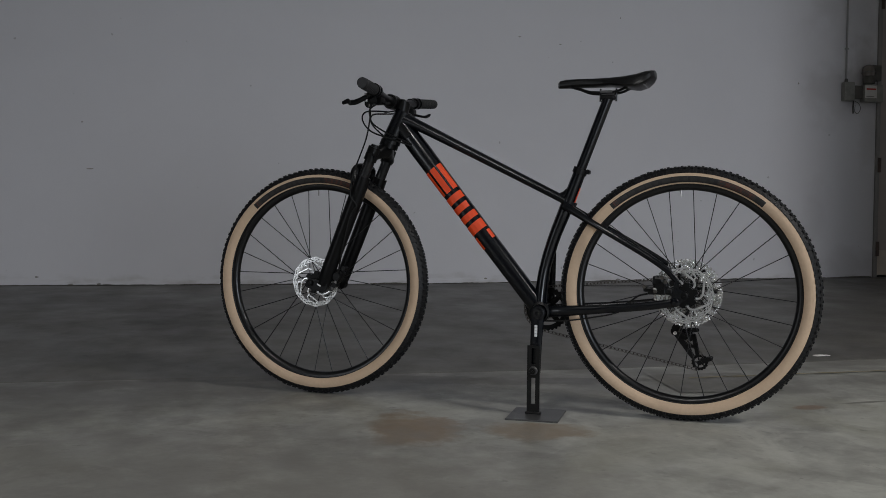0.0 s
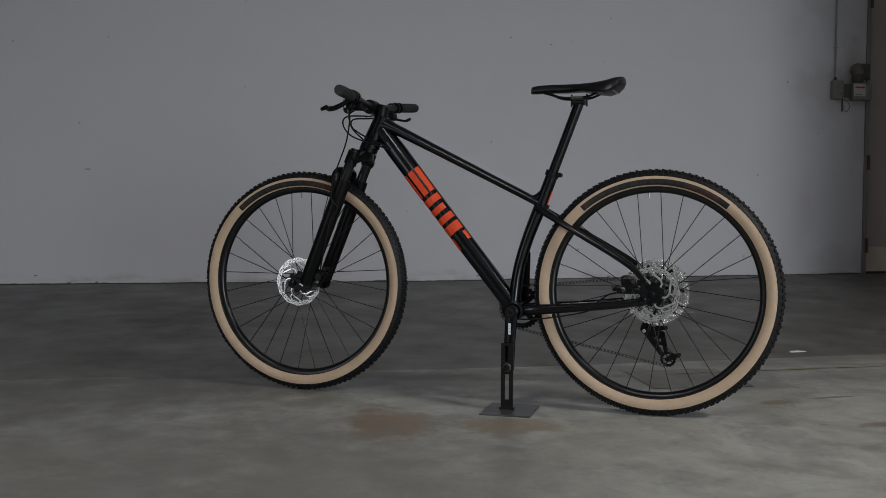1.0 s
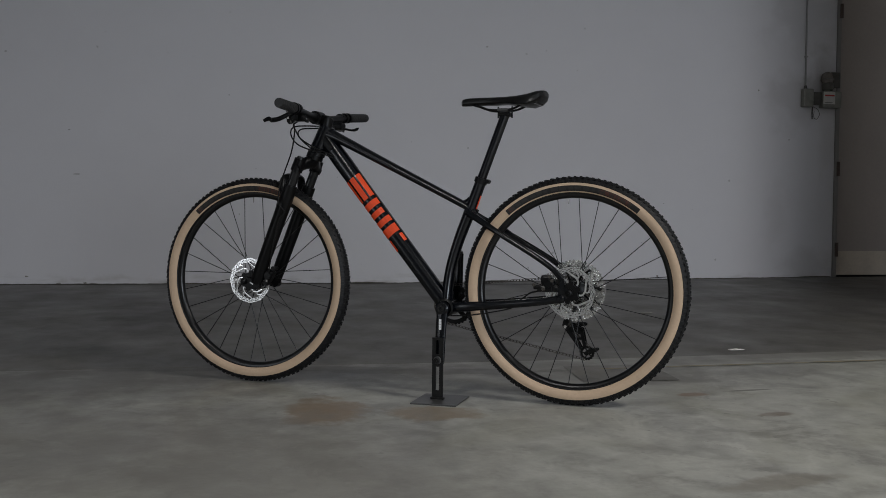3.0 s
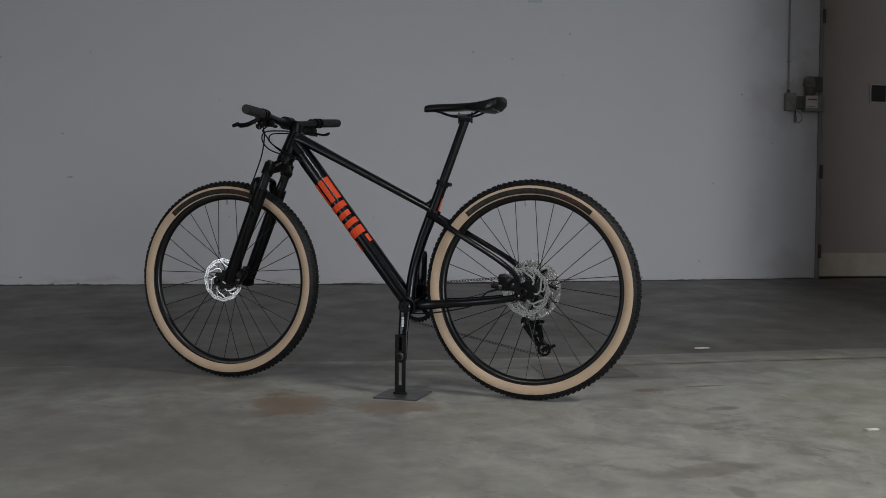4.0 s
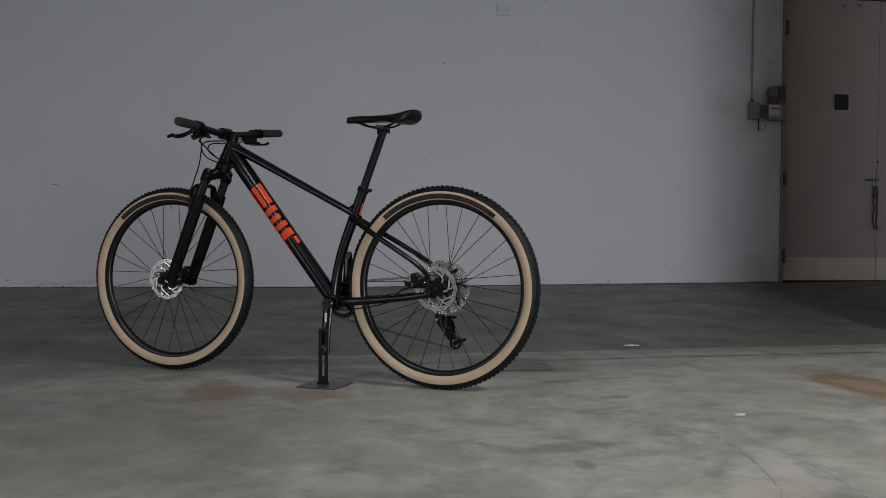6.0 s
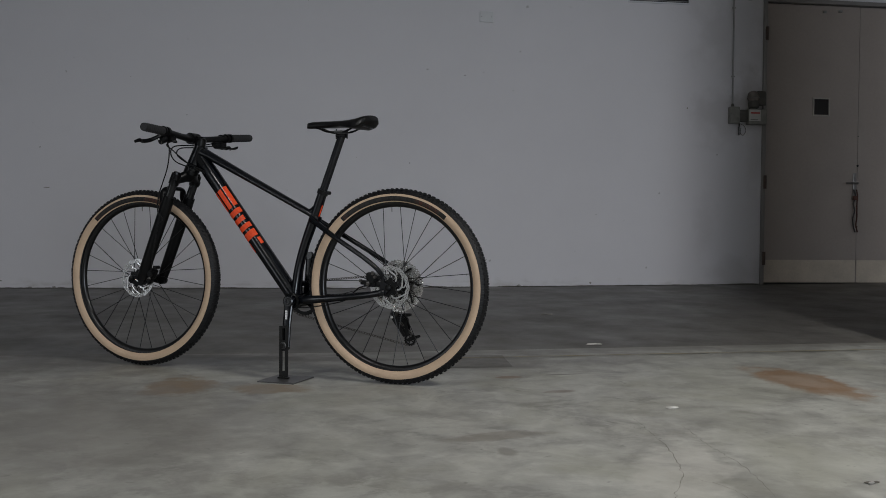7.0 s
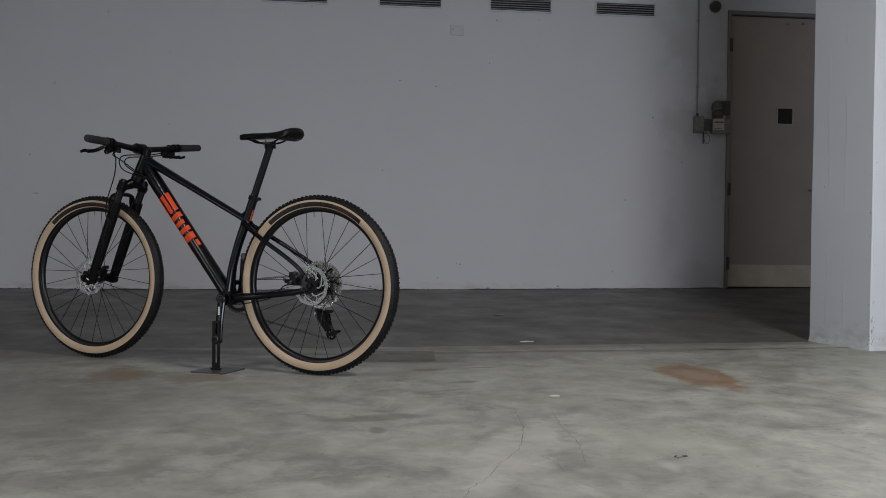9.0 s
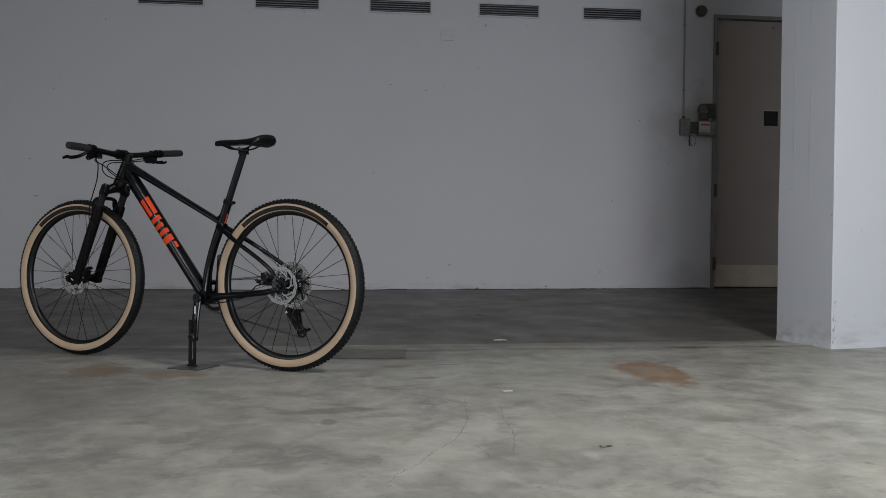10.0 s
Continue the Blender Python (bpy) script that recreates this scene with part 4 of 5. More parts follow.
# cassette on the rear wheel
bm = bmesh.new()
for i in range(12):
    r = 0.079 * (1 - i / 12) ** 0.85 + 0.018
    n = 2 * max(10, round(2 * pi * r / 0.0127))
    y = -0.026 - 0.0034 * i
    disc(bm, r, y, y - 0.0018, n=n, hole=max(0.014, r - 0.006), r_of=lambda k, r=r: r + (0.0022 if k % 2 else -0.0022))
cassette = part("cassette", bm, M_CASS, rear_wheel, "silver twelve-speed cassette")
for i in range(7):
    a = 2 * pi * i / 7
    pts = [Vector((r * cos(a + t), y, r * sin(a + t))) for r, t, y in ((0.018, 0, -0.05), (0.050, 0.15, -0.036), (0.082, 0.4, -0.027))]
    part("carrier_arm", tube(pts, (0.002, 0.004), n=6, steps=4), M_MATTE, cassette)

# frame
DT = [(0.908, 0, 0.866), (0.80, 0, 0.735), (0.62, 0, 0.517), (0.455, 0, 0.318)]
DT_R = [(0.021, 0.026), (0.026, 0.030), (0.027, 0.028), (0.028, 0.027), (0.03, 0.026)]
bm = bmesh.new()
sweep(bm, [(0.884, 0, 0.889), (0.905, 0, 0.845), (0.928, 0, 0.795)], [0.0260, 0.0272, 0.0300], n=24)
sweep(bm, DT, DT_R, n=20, steps=10, power=2.6)
sweep(bm, [(0.903, 0, 0.870), (0.84, 0, 0.846), (0.70, 0, 0.779), (0.52, 0, 0.692), (0.375, 0, 0.621), (0.345, 0, 0.600)], [(0.023, 0.026), (0.022, 0.0165), (0.021, 0.0140), (0.019, 0.0122), (0.017, 0.0115), (0.016, 0.014)], n=18, power=2.5)
sweep(bm, [(0.440, 0, 0.300), (0.438, 0, 0.36), (0.428, 0, 0.43), (0.402, 0, 0.515), (0.368, 0, 0.600), (0.328, 0, 0.704)], [(0.034, 0.022), (0.024, 0.019), (0.019, 0.0175), (0.0185, 0.018), (0.0185, 0.0195), (0.0185, 0.018)], n=18)
sweep(bm, [(0.434, 0.042, 0.298), (0.434, -0.042, 0.298)], 0.027, n=24, side=Vector((0, 0, 1)))
sweep(bm, [(0.395, 0, 0.628), (0.362, 0, 0.640), (0.338, 0, 0.682)], [(0.012, 0.010), (0.014, 0.016), (0.012, 0.006)], n=12)
frame_part = part("frame", bm, M_PAINT, bike, "black painted frame", smooth=True)
for s in (1, -1):
    part("chain_stay", tube([(0.425, s * 0.030, 0.298), (0.36, s * 0.044, 0.305), (0.24, s * 0.049, 0.316), (0.12, s * 0.062, 0.330), (0.046, s * 0.068, 0.342)], [(0.012, 0.017), (0.010, 0.0155), (0.009, 0.0125), (0.008, 0.0115), (0.007, 0.0115)], n=14, power=2.6), M_PAINT, frame_part, smooth=True)
    part("seat_stay", tube([(0.372, s * 0.012, 0.606), (0.34, s * 0.024, 0.588), (0.25, s * 0.048, 0.538), (0.13, s * 0.060, 0.471), (0.07, s * 0.066, 0.432), (0.040, s * 0.068, 0.402)], [(0.010, 0.014), (0.009, 0.0110), (0.008, 0.0090), (0.008, 0.0085), (0.007, 0.0085), (0.006, 0.0085)], n=14, power=2.6), M_PAINT, frame_part, smooth=True)
    bm = bmesh.new()
    flat_plate(bm, [(0.054, 0.340), (0.050, 0.375), (0.047, 0.402), (0.034, 0.404), (0.033, 0.380), (0.020, 0.374), (0.010, 0.366), (0.010, 0.354), (0.022, 0.346), (0.036, 0.333)], s * 0.063, s * 0.070)
    end = part("dropout", bm, M_PAINT, frame_part)
    bm = bmesh.new()
    lathe(bm, [(0.0005, 0.066), (0.0125, 0.066), (0.0125, 0.075), (0.009, 0.079), (0.0005, 0.080)], 20, (0.043, 0, 0.343))
    if s < 0:
        bmesh.ops.scale(bm, vec=(1, -1, 1), verts=bm.verts)
    part("boss", bm, M_PAINT, end, smooth=True)
bm = bmesh.new()
lathe(bm, [(0.001, 0.062), (0.008, 0.062), (0.0105, 0.074), (0.006, 0.077), (0.001, 0.077)], 20, (REAR_X, 0, AXLE_Z))
part("thru_axle", bm, M_MATTE, frame_part)


def tube_patch(path, rad, s0, s1, p0, p1, lift=0.0012, steps=10, power=2.6, ns=10, np_=6):
    """A thin printed patch that follows the skin of a tube."""
    fr = frames_along(curve_points(path, steps))
    bm = bmesh.new()
    rows = []
    for i in range(ns + 1):
        u = s0 + (s1 - s0) * i / ns
        x = u * (len(fr) - 1)
        k = min(int(x), len(fr) - 2)
        f = x - k
        p = fr[k][0].lerp(fr[k + 1][0], f)
        s, n = fr[k][1], fr[k][2]
        a, b = radius_at(rad, u)
        row = []
        for j in range(np_ + 1):
            w = radians(p0 + (p1 - p0) * j / np_)
            cx, cy = cos(w), sin(w)
            cx = abs(cx) ** (2 / power) * (1 if cx >= 0 else -1)
            cy = abs(cy) ** (2 / power) * (1 if cy >= 0 else -1)
            row.append(bm.verts.new(p + s * ((a + lift) * cx) + n * ((b + lift) * cy)))
        rows.append(row)
    for r0, r1 in zip(rows, rows[1:]):
        for j in range(np_):
            bm.faces.new((r0[j], r0[j + 1], r1[j + 1], r1[j]))
    return bm


# plain orange blocks in place of the maker's mark
for s0, s1, p0, p1 in DECALS:
    part("decal_block", tube_patch(DT, DT_R, s0, s1, p0, p1), M_ORANGE, frame_part, "orange decal block")
ST = [(0.402, 0, 0.515), (0.368, 0, 0.600), (0.328, 0, 0.704)]
part("decal_block", tube_patch(ST, [0.0188, 0.0195, 0.0182], 0.50, 0.80, 66, 84, power=2.0), M_ORANGE, frame_part, "small orange decal strip")
# bottle bolts and cable port
for x, z, nx, nz in ((0.628, 0.556, 0.75, 0.62), (0.583, 0.500, 0.75, 0.62), (0.4115, 0.4405, -0.9, -0.3), (0.4295, 0.372, -0.98, -0.1)):
    c = Vector((x, 0, z))
    d = Vector((nx, 0, nz)).normalized() if nx > 0 else Vector((0.95, 0, 0.3))
    part("bolt", tube([c, c + d * 0.012], 0.0048, n=8, steps=2), M_SILVER if nx > 0 else M_CASS, frame_part)
part("cable_port", tube_patch(DT, DT_R, 0.02, 0.16, -20, 10, 0.0015), M_MATTE, frame_part)

# seat post, clamp, saddle
bm = bmesh.new()
sweep(bm, [(0.334, 0, 0.690), (0.250, 0, 0.908)], 0.0148, n=20)
seatpost = part("seat_post", bm, M_PAINT, bike, "black seat post", smooth=True)
part("post_head", newbox((0.250, 0, 0.911), (0.040, 0.028, 0.014), 0.005), M_MATTE, seatpost)
part("rail_clamp", newbox((0.252, 0, 0.9245), (0.038, 0.052, 0.009), 0.004), M_BASE, seatpost)
for dx in (-0.024, 0.022):
    part("bolt", tube([(0.25 + dx, 0, 0.900), (0.25 + dx, 0, 0.936)], 0.0028, n=8), M_MATTE, seatpost)
bm = bmesh.new()
sweep(bm, [(0.3315, 0, 0.696), (0.3255, 0, 0.7115)], [0.0215, 0.0215], n=24)
clamp_ = part("seat_clamp", bm, M_MATTE, bike, "black seat clamp")
part("clamp_bolt", tube([(0.305, 0.012, 0.701), (0.305, -0.012, 0.701)], 0.007, n=10, side=Vector((0, 0, 1))), M_MATTE, clamp_)


def saddle():
    st = [  # along, half width, top, edge drop
        (0.396, 0.006, 0.957, 0.008), (0.390, 0.015, 0.962, 0.014), (0.370, 0.019, 0.965, 0.017), (0.330, 0.022, 0.966, 0.017),
        (0.285, 0.029, 0.965, 0.017), (0.240, 0.043, 0.965, 0.019), (0.200, 0.060, 0.967, 0.027), (0.165, 0.070, 0.972, 0.036),
        (0.140, 0.070, 0.978, 0.034), (0.124, 0.060, 0.980, 0.024), (0.116, 0.040, 0.980, 0.014)]
    bm = bmesh.new()
    rings = []
    n = 22
    for x, hw, top, drop in st:
        ring = []
        for k in range(n):
            w = 2 * pi * k / n
            c, s = cos(w), sin(w)
            y = hw * abs(c) ** 0.75 * (1 if c >= 0 else -1)
            if s >= 0:
                z = top - drop + drop * s ** 0.55
                z -= 0.006 * max(0, 1 - abs(y) / 0.012) * (0.15 < x < 0.36)
            else:
                z = top - drop + 0.004 * s * (1 if hw > 0.03 else 2)
            ring.append(bm.verts.new((x, y, z)))
        rings.append(ring)
    for a, b in zip(rings, rings[1:]):
        for k in range(n):
            bm.faces.new((a[k], a[(k + 1) % n], b[(k + 1) % n], b[k]))
    bm.faces.new(rings[0])
    bm.faces.new(rings[-1][::-1])
    s = part("saddle", bm, M_SADDLE, bike, "black padded saddle", smooth=True)
    for y in (1, -1):
        part("rail", tube([(0.362, y * 0.010, 0.945), (0.335, y * 0.018, 0.938), (0.295, y * 0.022, 0.925), (0.225, y * 0.022, 0.925), (0.185, y * 0.030, 0.940), (0.165, y * 0.036, 0.948)], 0.0036, n=8), M_MATTE, s)
    part("rear_trim", newbox((0.150, 0.0, 0.945), (0.03, 0.10, 0.012), 0.005), M_STANCHION, s)
    return s


saddle()

# ---- fork
bm = bmesh.new()
sweep(bm, [(0.929, 0, 0.800), (0.937, 0, 0.780)], [0.029, 0.030], n=20)
sweep(bm, [(0.967, 0.075, 0.744), (0.957, 0.05, 0.757), (0.941, 0, 0.772), (0.957, -0.05, 0.757), (0.967, -0.075, 0.744)], [(0.019, 0.021), (0.017, 0.019), (0.018, 0.026), (0.017, 0.019), (0.019, 0.021)], n=16, side=Vector((1, 0, 0.3)))
fork = part("fork", bm, M_FORK, bike, "black suspension fork", smooth=True)
for s in (1, -1):
    y = s * 0.066
    part("stanchion", tube([(0.957, y, 0.768), (1.005, y, 0.655)], 0.0165, n=18), M_STANCHION, fork, "glossy black fork stanchion", smooth=True)
    bm = bmesh.new()
    sweep(bm, [(0.9545, y, 0.776), (0.971, y, 0.736)], [0.0190, 0.0205], n=18)
    part("crown_socket", bm, M_FORK, fork, smooth=True)
    part("top_cap", tube([(0.952, y, 0.783), (0.955, y, 0.775)], [0.012, 0.014], n=14, steps=2), M_MATTE, fork)
    low = part("lower_leg", tube([(0.990, y, 0.688), (1.012, y, 0.636), (1.06, y, 0.520), (1.108, y, 0.405), (1.128, y, 0.357)], [(0.0225, 0.0225), (0.0225, 0.0245), (0.021, 0.024), (0.018, 0.0235), (0.014, 0.022)], n=18), M_FORK, fork, "black fork lower leg", smooth=True)
    bm = bmesh.new()
    flat_plate(bm, capsule(1.125, 0.352, FRONT_X, AXLE_Z - 0.002, 0.017, 0.016), y - 0.011, y + 0.011)
    part("dropout", bm, M_FORK, low)
bm = bmesh.new()
sweep(bm, [(1.010, 0.066, 0.652), (1.022, 0.065, 0.690), (1.016, 0.052, 0.717), (1.011, 0.0, 0.722), (1.016, -0.052, 0.717), (1.022, -0.065, 0.690), (1.010, -0.066, 0.652)], [(0.020, 0.010), (0.016, 0.009), (0.014, 0.008), (0.013, 0.008), (0.014, 0.008), (0.016, 0.009), (0.020, 0.010)], n=14, side=Vector((1, 0, 0.4)))
part("arch", bm, M_FORK, fork, "black fork arch", smooth=True)
bm = bmesh.new()
lathe(bm, [(0.001, 0.076), (0.009, 0.076), (0.009, 0.086), (0.005, 0.088), (0.001, 0.088)], 18, (FRONT_X, 0, AXLE_Z))
part("thru_axle", bm, M_MATTE, fork)
part("print_bar", newbox((0, 0, 0), (0.004, 0.002, 0.014), 0.0004, pose(1.1315, 0.0895, 0.357, 0, 62, 0)), M_WHITE, fork, "tiny white print on the fork end")


def caliper(name, cx, cz, y, turn, parent):
    c = part(name, newbox((0, 0, 0), (0.042, 0.030, 0.027), 0.008, pose(cx, y, cz, 0, turn, 0)), M_MATTE, parent, "black disc brake caliper")
    part("pad_slot", newbox((0, 0, 0.012), (0.030, 0.012, 0.020), 0.002, pose(cx, y, cz, 0, turn, 0)), M_DARKHOLE, c)
    for d in (-0.03, 0.03):
        bm = bmesh.new()
        sweep(bm, [(-0.002, -0.010, 0), (-0.002, 0.018, 0)], 0.0075, n=10, side=Vector((0, 0, 1)))
        bmesh.ops.translate(bm, vec=(d, 0, -0.006), verts=bm.verts)
        bmesh.ops.transform(bm, matrix=pose(cx, y, cz, 0, turn, 0), verts=bm.verts)
        part("bolt", bm, M_MATTE, c)
    bm = bmesh.new()
    disc(bm, 0.012, 0.014, 0.021, n=18)
    bmesh.ops.transform(bm, matrix=pose(cx, y, cz, 0, turn, 0), verts=bm.verts)
    part("piston_cap", bm, M_MATTE, c)
    for k in range(3):
        part("cooling_fin", newbox((-0.009 + 0.008 * k, 0.002, 0.022), (0.0022, 0.020, 0.016), 0.0008, pose(cx, y, cz, 0, turn, 0)), M_STEEL, c, "small steel pad fin")
    part("hose_fitting", newbox((0.022, 0.012, -0.004), (0.018, 0.010, 0.010), 0.004, pose(cx, y, cz, 0, turn, 0)), M_STEEL, c)
    return c


caliper("front_caliper", 1.078, 0.384, 0.056, 60, fork)
rear_cal = caliper("rear_caliper", 0.084, 0.388, 0.056, 25, frame_part)
part("caliper_half", newbox((0.090, 0.066, 0.400), (0.034, 0.022, 0.030), 0.009, None), M_MATTE, rear_cal)
part("caliper_foot", newbox((0.112, 0.060, 0.376), (0.040, 0.020, 0.014), 0.005, None), M_MATTE, rear_cal)
part("caliper_head", newbox((0.060, 0.058, 0.372), (0.022, 0.020, 0.020), 0.006, None), M_MATTE, rear_cal)
for bx_, bz_ in ((0.128, 0.384), (0.098, 0.372), (0.070, 0.398), (0.078, 0.410)):
    part("bolt_head", tube([(bx_, 0.066, bz_), (bx_, 0.0785, bz_)], 0.0052, n=10, steps=2, side=Vector((0, 0, 1))), M_CHAIN, rear_cal, "small dark steel bolt head")
part("caliper_mount", newbox((0.095, 0.060, 0.372), (0.05, 0.016, 0.02), 0.004), M_MATTE, frame_part)

# ---- cockpit
BL, BR = Vector((0.858, 0.382, 0.925)), Vector((0.940, -0.428, 0.957))
BL_IN, BR_IN = (0.880, 0.25, 0.924), (0.948, -0.29, 0.944)
BAR_PATH = [BL, BL_IN, (0.909, 0.09, 0.916), (0.922, 0.03, 0.916), (0.926, -0.03, 0.917), (0.935, -0.09, 0.921), BR_IN, BR]
bar = part("handlebar", tube(BAR_PATH, [0.0112, 0.0112, 0.0125, 0.0159, 0.0159, 0.0125, 0.0112, 0.0112], n=16), M_MATTE, bike, "black flat handlebar", smooth=True)
stem = part("stem", tube([(0.888, 0, 0.906), (0.905, 0, 0.911), (0.924, 0, 0.9165)], [(0.020, 0.019), (0.016, 0.017), (0.022, 0.021)], n=16), M_MATTE, bike, "black stem", smooth=True)
part("steerer_clamp", tube([(0.893, 0, 0.880), (0.8845, 0, 0.915)], [0.0205, 0.0205], n=20), M_MATTE, stem, smooth=True)
part("top_cap", tube([(0.8847, 0, 0.914), (0.8833, 0, 0.919)], 0.0165, n=18, steps=2), M_MATTE, stem)
part("face_plate", tube([(0.922, 0.026, 0.9165), (0.926, -0.026, 0.917)], 0.0225, n=18, side=Vector((0, 0, 1))), M_MATTE, stem, smooth=True)
part("spacer", tube([(0.8935, 0, 0.8785), (0.8905, 0, 0.8835)], 0.0215, n=20, steps=2), M_STANCHION, stem)


def grip(outer, inner):
    o, i = Vector(outer), Vector(inner)
    d = (i - o).normalized()
    ln = 0.135
    g = part("grip", tube([o - d * 0.003, o + d * 0.004, o + d * ln * 0.5, o + d * ln], [0.0130, 0.0153, 0.0148, 0.0150], n=18), M_GRIP, bar, "dark grey rubber grip", smooth=True)
    for k in range(8):
        p = o + d * (0.02 + 0.014 * k)
        part("rib", tube([p, p + d * 0.006], 0.0158, n=18, steps=2), M_GRIP, g)
    part("lock_ring", tube([o + d * (ln + 0.001), o + d * (ln + 0.011)], 0.0185, n=18, steps=2), M_MATTE, g)
    part("end_plug", tube([o - d * 0.0045, o - d * 0.001], 0.0125, n=16, steps=2), M_GRIP, g)
    return d, o


def brake_lever(outer, inner, s):
    """Clamp, reservoir body and curved blade in front of the bar."""
    o, i = Vector(outer), Vector(inner)
    d = (i - o).normalized()
    c = o + d * 0.165
    fwd = Vector((0.90, 0, -0.60))
    b = part("brake_lever", tube([c - d * 0.006, c + d * 0.008], 0.0185, n=16, steps=2), M_MATTE, bar, "black brake lever")
    part("lever_body", tube([c + fwd * 0.020 - d * 0.018, c + fwd * 0.030 + d * 0.012, c + fwd * 0.034 + d * 0.050], [0.0085, 0.0105, 0.0085], n=12), M_MATTE, b, smooth=True)
    part("lever_mount", tube([c + fwd * 0.008, c + fwd * 0.028 + d * 0.006], [0.010, 0.009], n=10), M_MATTE, b)
    part("lever_blade", tube([c + fwd * 0.030 - d * 0.015, c + fwd * 0.056 - d * 0.040, c + fwd * 0.068 - d * 0.078, c + fwd * 0.066 - d * 0.104, c + fwd * 0.078 - d * 0.122], [(0.007, 0.006), (0.0075, 0.0045), (0.0075, 0.004), (0.007, 0.004), (0.005, 0.0045)], n=10, side=Vector((0, 0, 1))), M_MATTE, b, "black lever blade", smooth=True)
    part("reservoir", tube([c + fwd * 0.022 - Vector((0, 0, 0.014)) + d * 0.028, c + fwd * 0.026 - Vector((0, 0, 0.020)) - d * 0.004], [0.010, 0.0125], n=12, steps=3), M_MATTE, b, smooth=True)
    part("clamp_hinge", newbox((0, 0, 0), (0.016, 0.016, 0.026), 0.004, Matrix.Translation(c + fwd * 0.010 - Vector((0, 0, 0.016)) + d * 0.002)), M_MATTE, b)
    part("clamp_bolt", tube([c + fwd * 0.024 - Vector((0, 0, 0.030)), c + fwd * 0.024 - Vector((0, 0, 0.016))], 0.0042, n=8, steps=2), M_CHAIN, b)
    part("pivot", tube([c + fwd * 0.032 - d * 0.014 - Vector((0, 0, 0.012)), c + fwd * 0.032 - d * 0.014 + Vector((0, 0, 0.012))], 0.005, n=8), M_SILVER, b)
    return c, d, fwd


for outer, inner, s in ((BL, BL_IN, 1), (BR, BR_IN, -1)):
    grip(outer, inner)
lc, ld, lf = brake_lever(BL, BL_IN, 1)
rc, rd, rf = brake_lever(BR, BR_IN, -1)
# shifter under the right side, remote under the left
sh = part("shifter", newbox((0, 0, 0), (0.045, 0.04, 0.026), 0.008, Matrix.Translation(rc + rd * 0.035 + Vector((0.006, 0, -0.030)))), M_MATTE, bar, "black gear shifter")
part("thumb_paddle", tube([rc + rd * 0.035 + Vector((-0.010, 0, -0.036)), rc + rd * 0.012 + Vector((-0.038, 0, -0.044)), rc - rd * 0.012 + Vector((-0.048, 0, -0.040))], [(0.008, 0.004), (0.008, 0.004), (0.009, 0.004)], n=8), M_MATTE, sh)
part("shifter_band", tube([rc + rd * 0.028, rc + rd * 0.040], 0.0165, n=14, steps=2), M_MATTE, sh)
lo = part("lockout_lever", newbox((0, 0, 0), (0.034, 0.03, 0.022), 0.006, Matrix.Translation(lc + ld * 0.04 + Vector((0.004, 0, -0.024)))), M_MATTE, bar, "black fork lockout lever")
part("thumb_paddle", tube([lc + ld * 0.04 + Vector((-0.004, 0, -0.028)), lc + ld * 0.02 + Vector((-0.03, 0, -0.038)), lc + Vector((-0.036, 0, -0.036))], [(0.007, 0.0035), (0.007, 0.0035), (0.008, 0.0035)], n=8), M_MATTE, lo)


def cable(points, rad=0.0025):
    return part("cable", tube(points, rad, n=8, steps=8), M_DARKHOLE, bike, "black cable housing", smooth=True)


le = lc + lf * 0.034 + ld * 0.055
re_ = rc + rf * 0.034 + rd * 0.055
cable([le, le + Vector((0.012, -0.02, -0.018)), (0.945, 0.125, 0.862), (0.962, 0.114, 0.80), (0.990, 0.110, 0.735), (1.010, 0.107, 0.690), (1.020, 0.100, 0.630), (1.000, 0.097, 0.600), (1.022, 0.096, 0.57), (1.046, 0.094, 0.48), (1.072, 0.076, 0.395)])
cable([re_, re_ + Vector((0.030, 0.05, -0.012)), (0.985, -0.10, 0.900), (1.012, 0.0, 0.890), (1.012, 0.030, 0.862), (0.975, 0.045, 0.825), (0.905, 0.040, 0.800), (0.868, 0.030, 0.788), (0.850, 0.024, 0.780)])
cable([rc + rd * 0.06 + Vector((0.008, 0, -0.03)), (0.965, -0.08, 0.890), (0.990, 0.0, 0.880), (0.975, 0.035, 0.850), (0.915, 0.040, 0.815), (0.872, 0.031, 0.797), (0.848, 0.024, 0.786)])
cable([lc + ld * 0.06 + Vector((0.006, 0, -0.026)), (0.930, 0.16, 0.880), (0.965, 0.08, 0.868), (0.990, 0.0, 0.848), (0.968, -0.045, 0.816), (0.950, -0.064, 0.806)])
cable([(0.46, 0.020, 0.272), (0.41, 0.040, 0.274), (0.345, 0.047, 0.279), (0.266, 0.052, 0.293), (0.211, 0.055, 0.306), (0.17, 0.058, 0.325)], 0.0022)
cable([(0.20, 0.040, 0.322), (0.17, 0.042, 0.340), (0.145, 0.050, 0.357), (0.112, 0.054, 0.366), (0.085, 0.056, 0.380)], 0.0025)

# ---- drive train
CX, CZ = 0.434, 0.298
bm = bmesh.new()
disc(bm, 0.066, -0.050, -0.0465, (CX, 0, CZ), n=64, hole=0.050, r_of=lambda k: 0.0685 if k % 2 else 0.0635)
ring = part("chainring", bm, M_MATTE, bike, "black toothed chainring")
for i in range(4):
    a = pi / 4 + i * pi / 2
    part("spider_arm", tube([(CX + 0.012 * cos(a), -0.048, CZ + 0.012 * sin(a)), (CX + 0.056 * cos(a), -0.048, CZ + 0.056 * sin(a))], (0.0025, 0.008), n=8, steps=2), M_MATTE, ring)


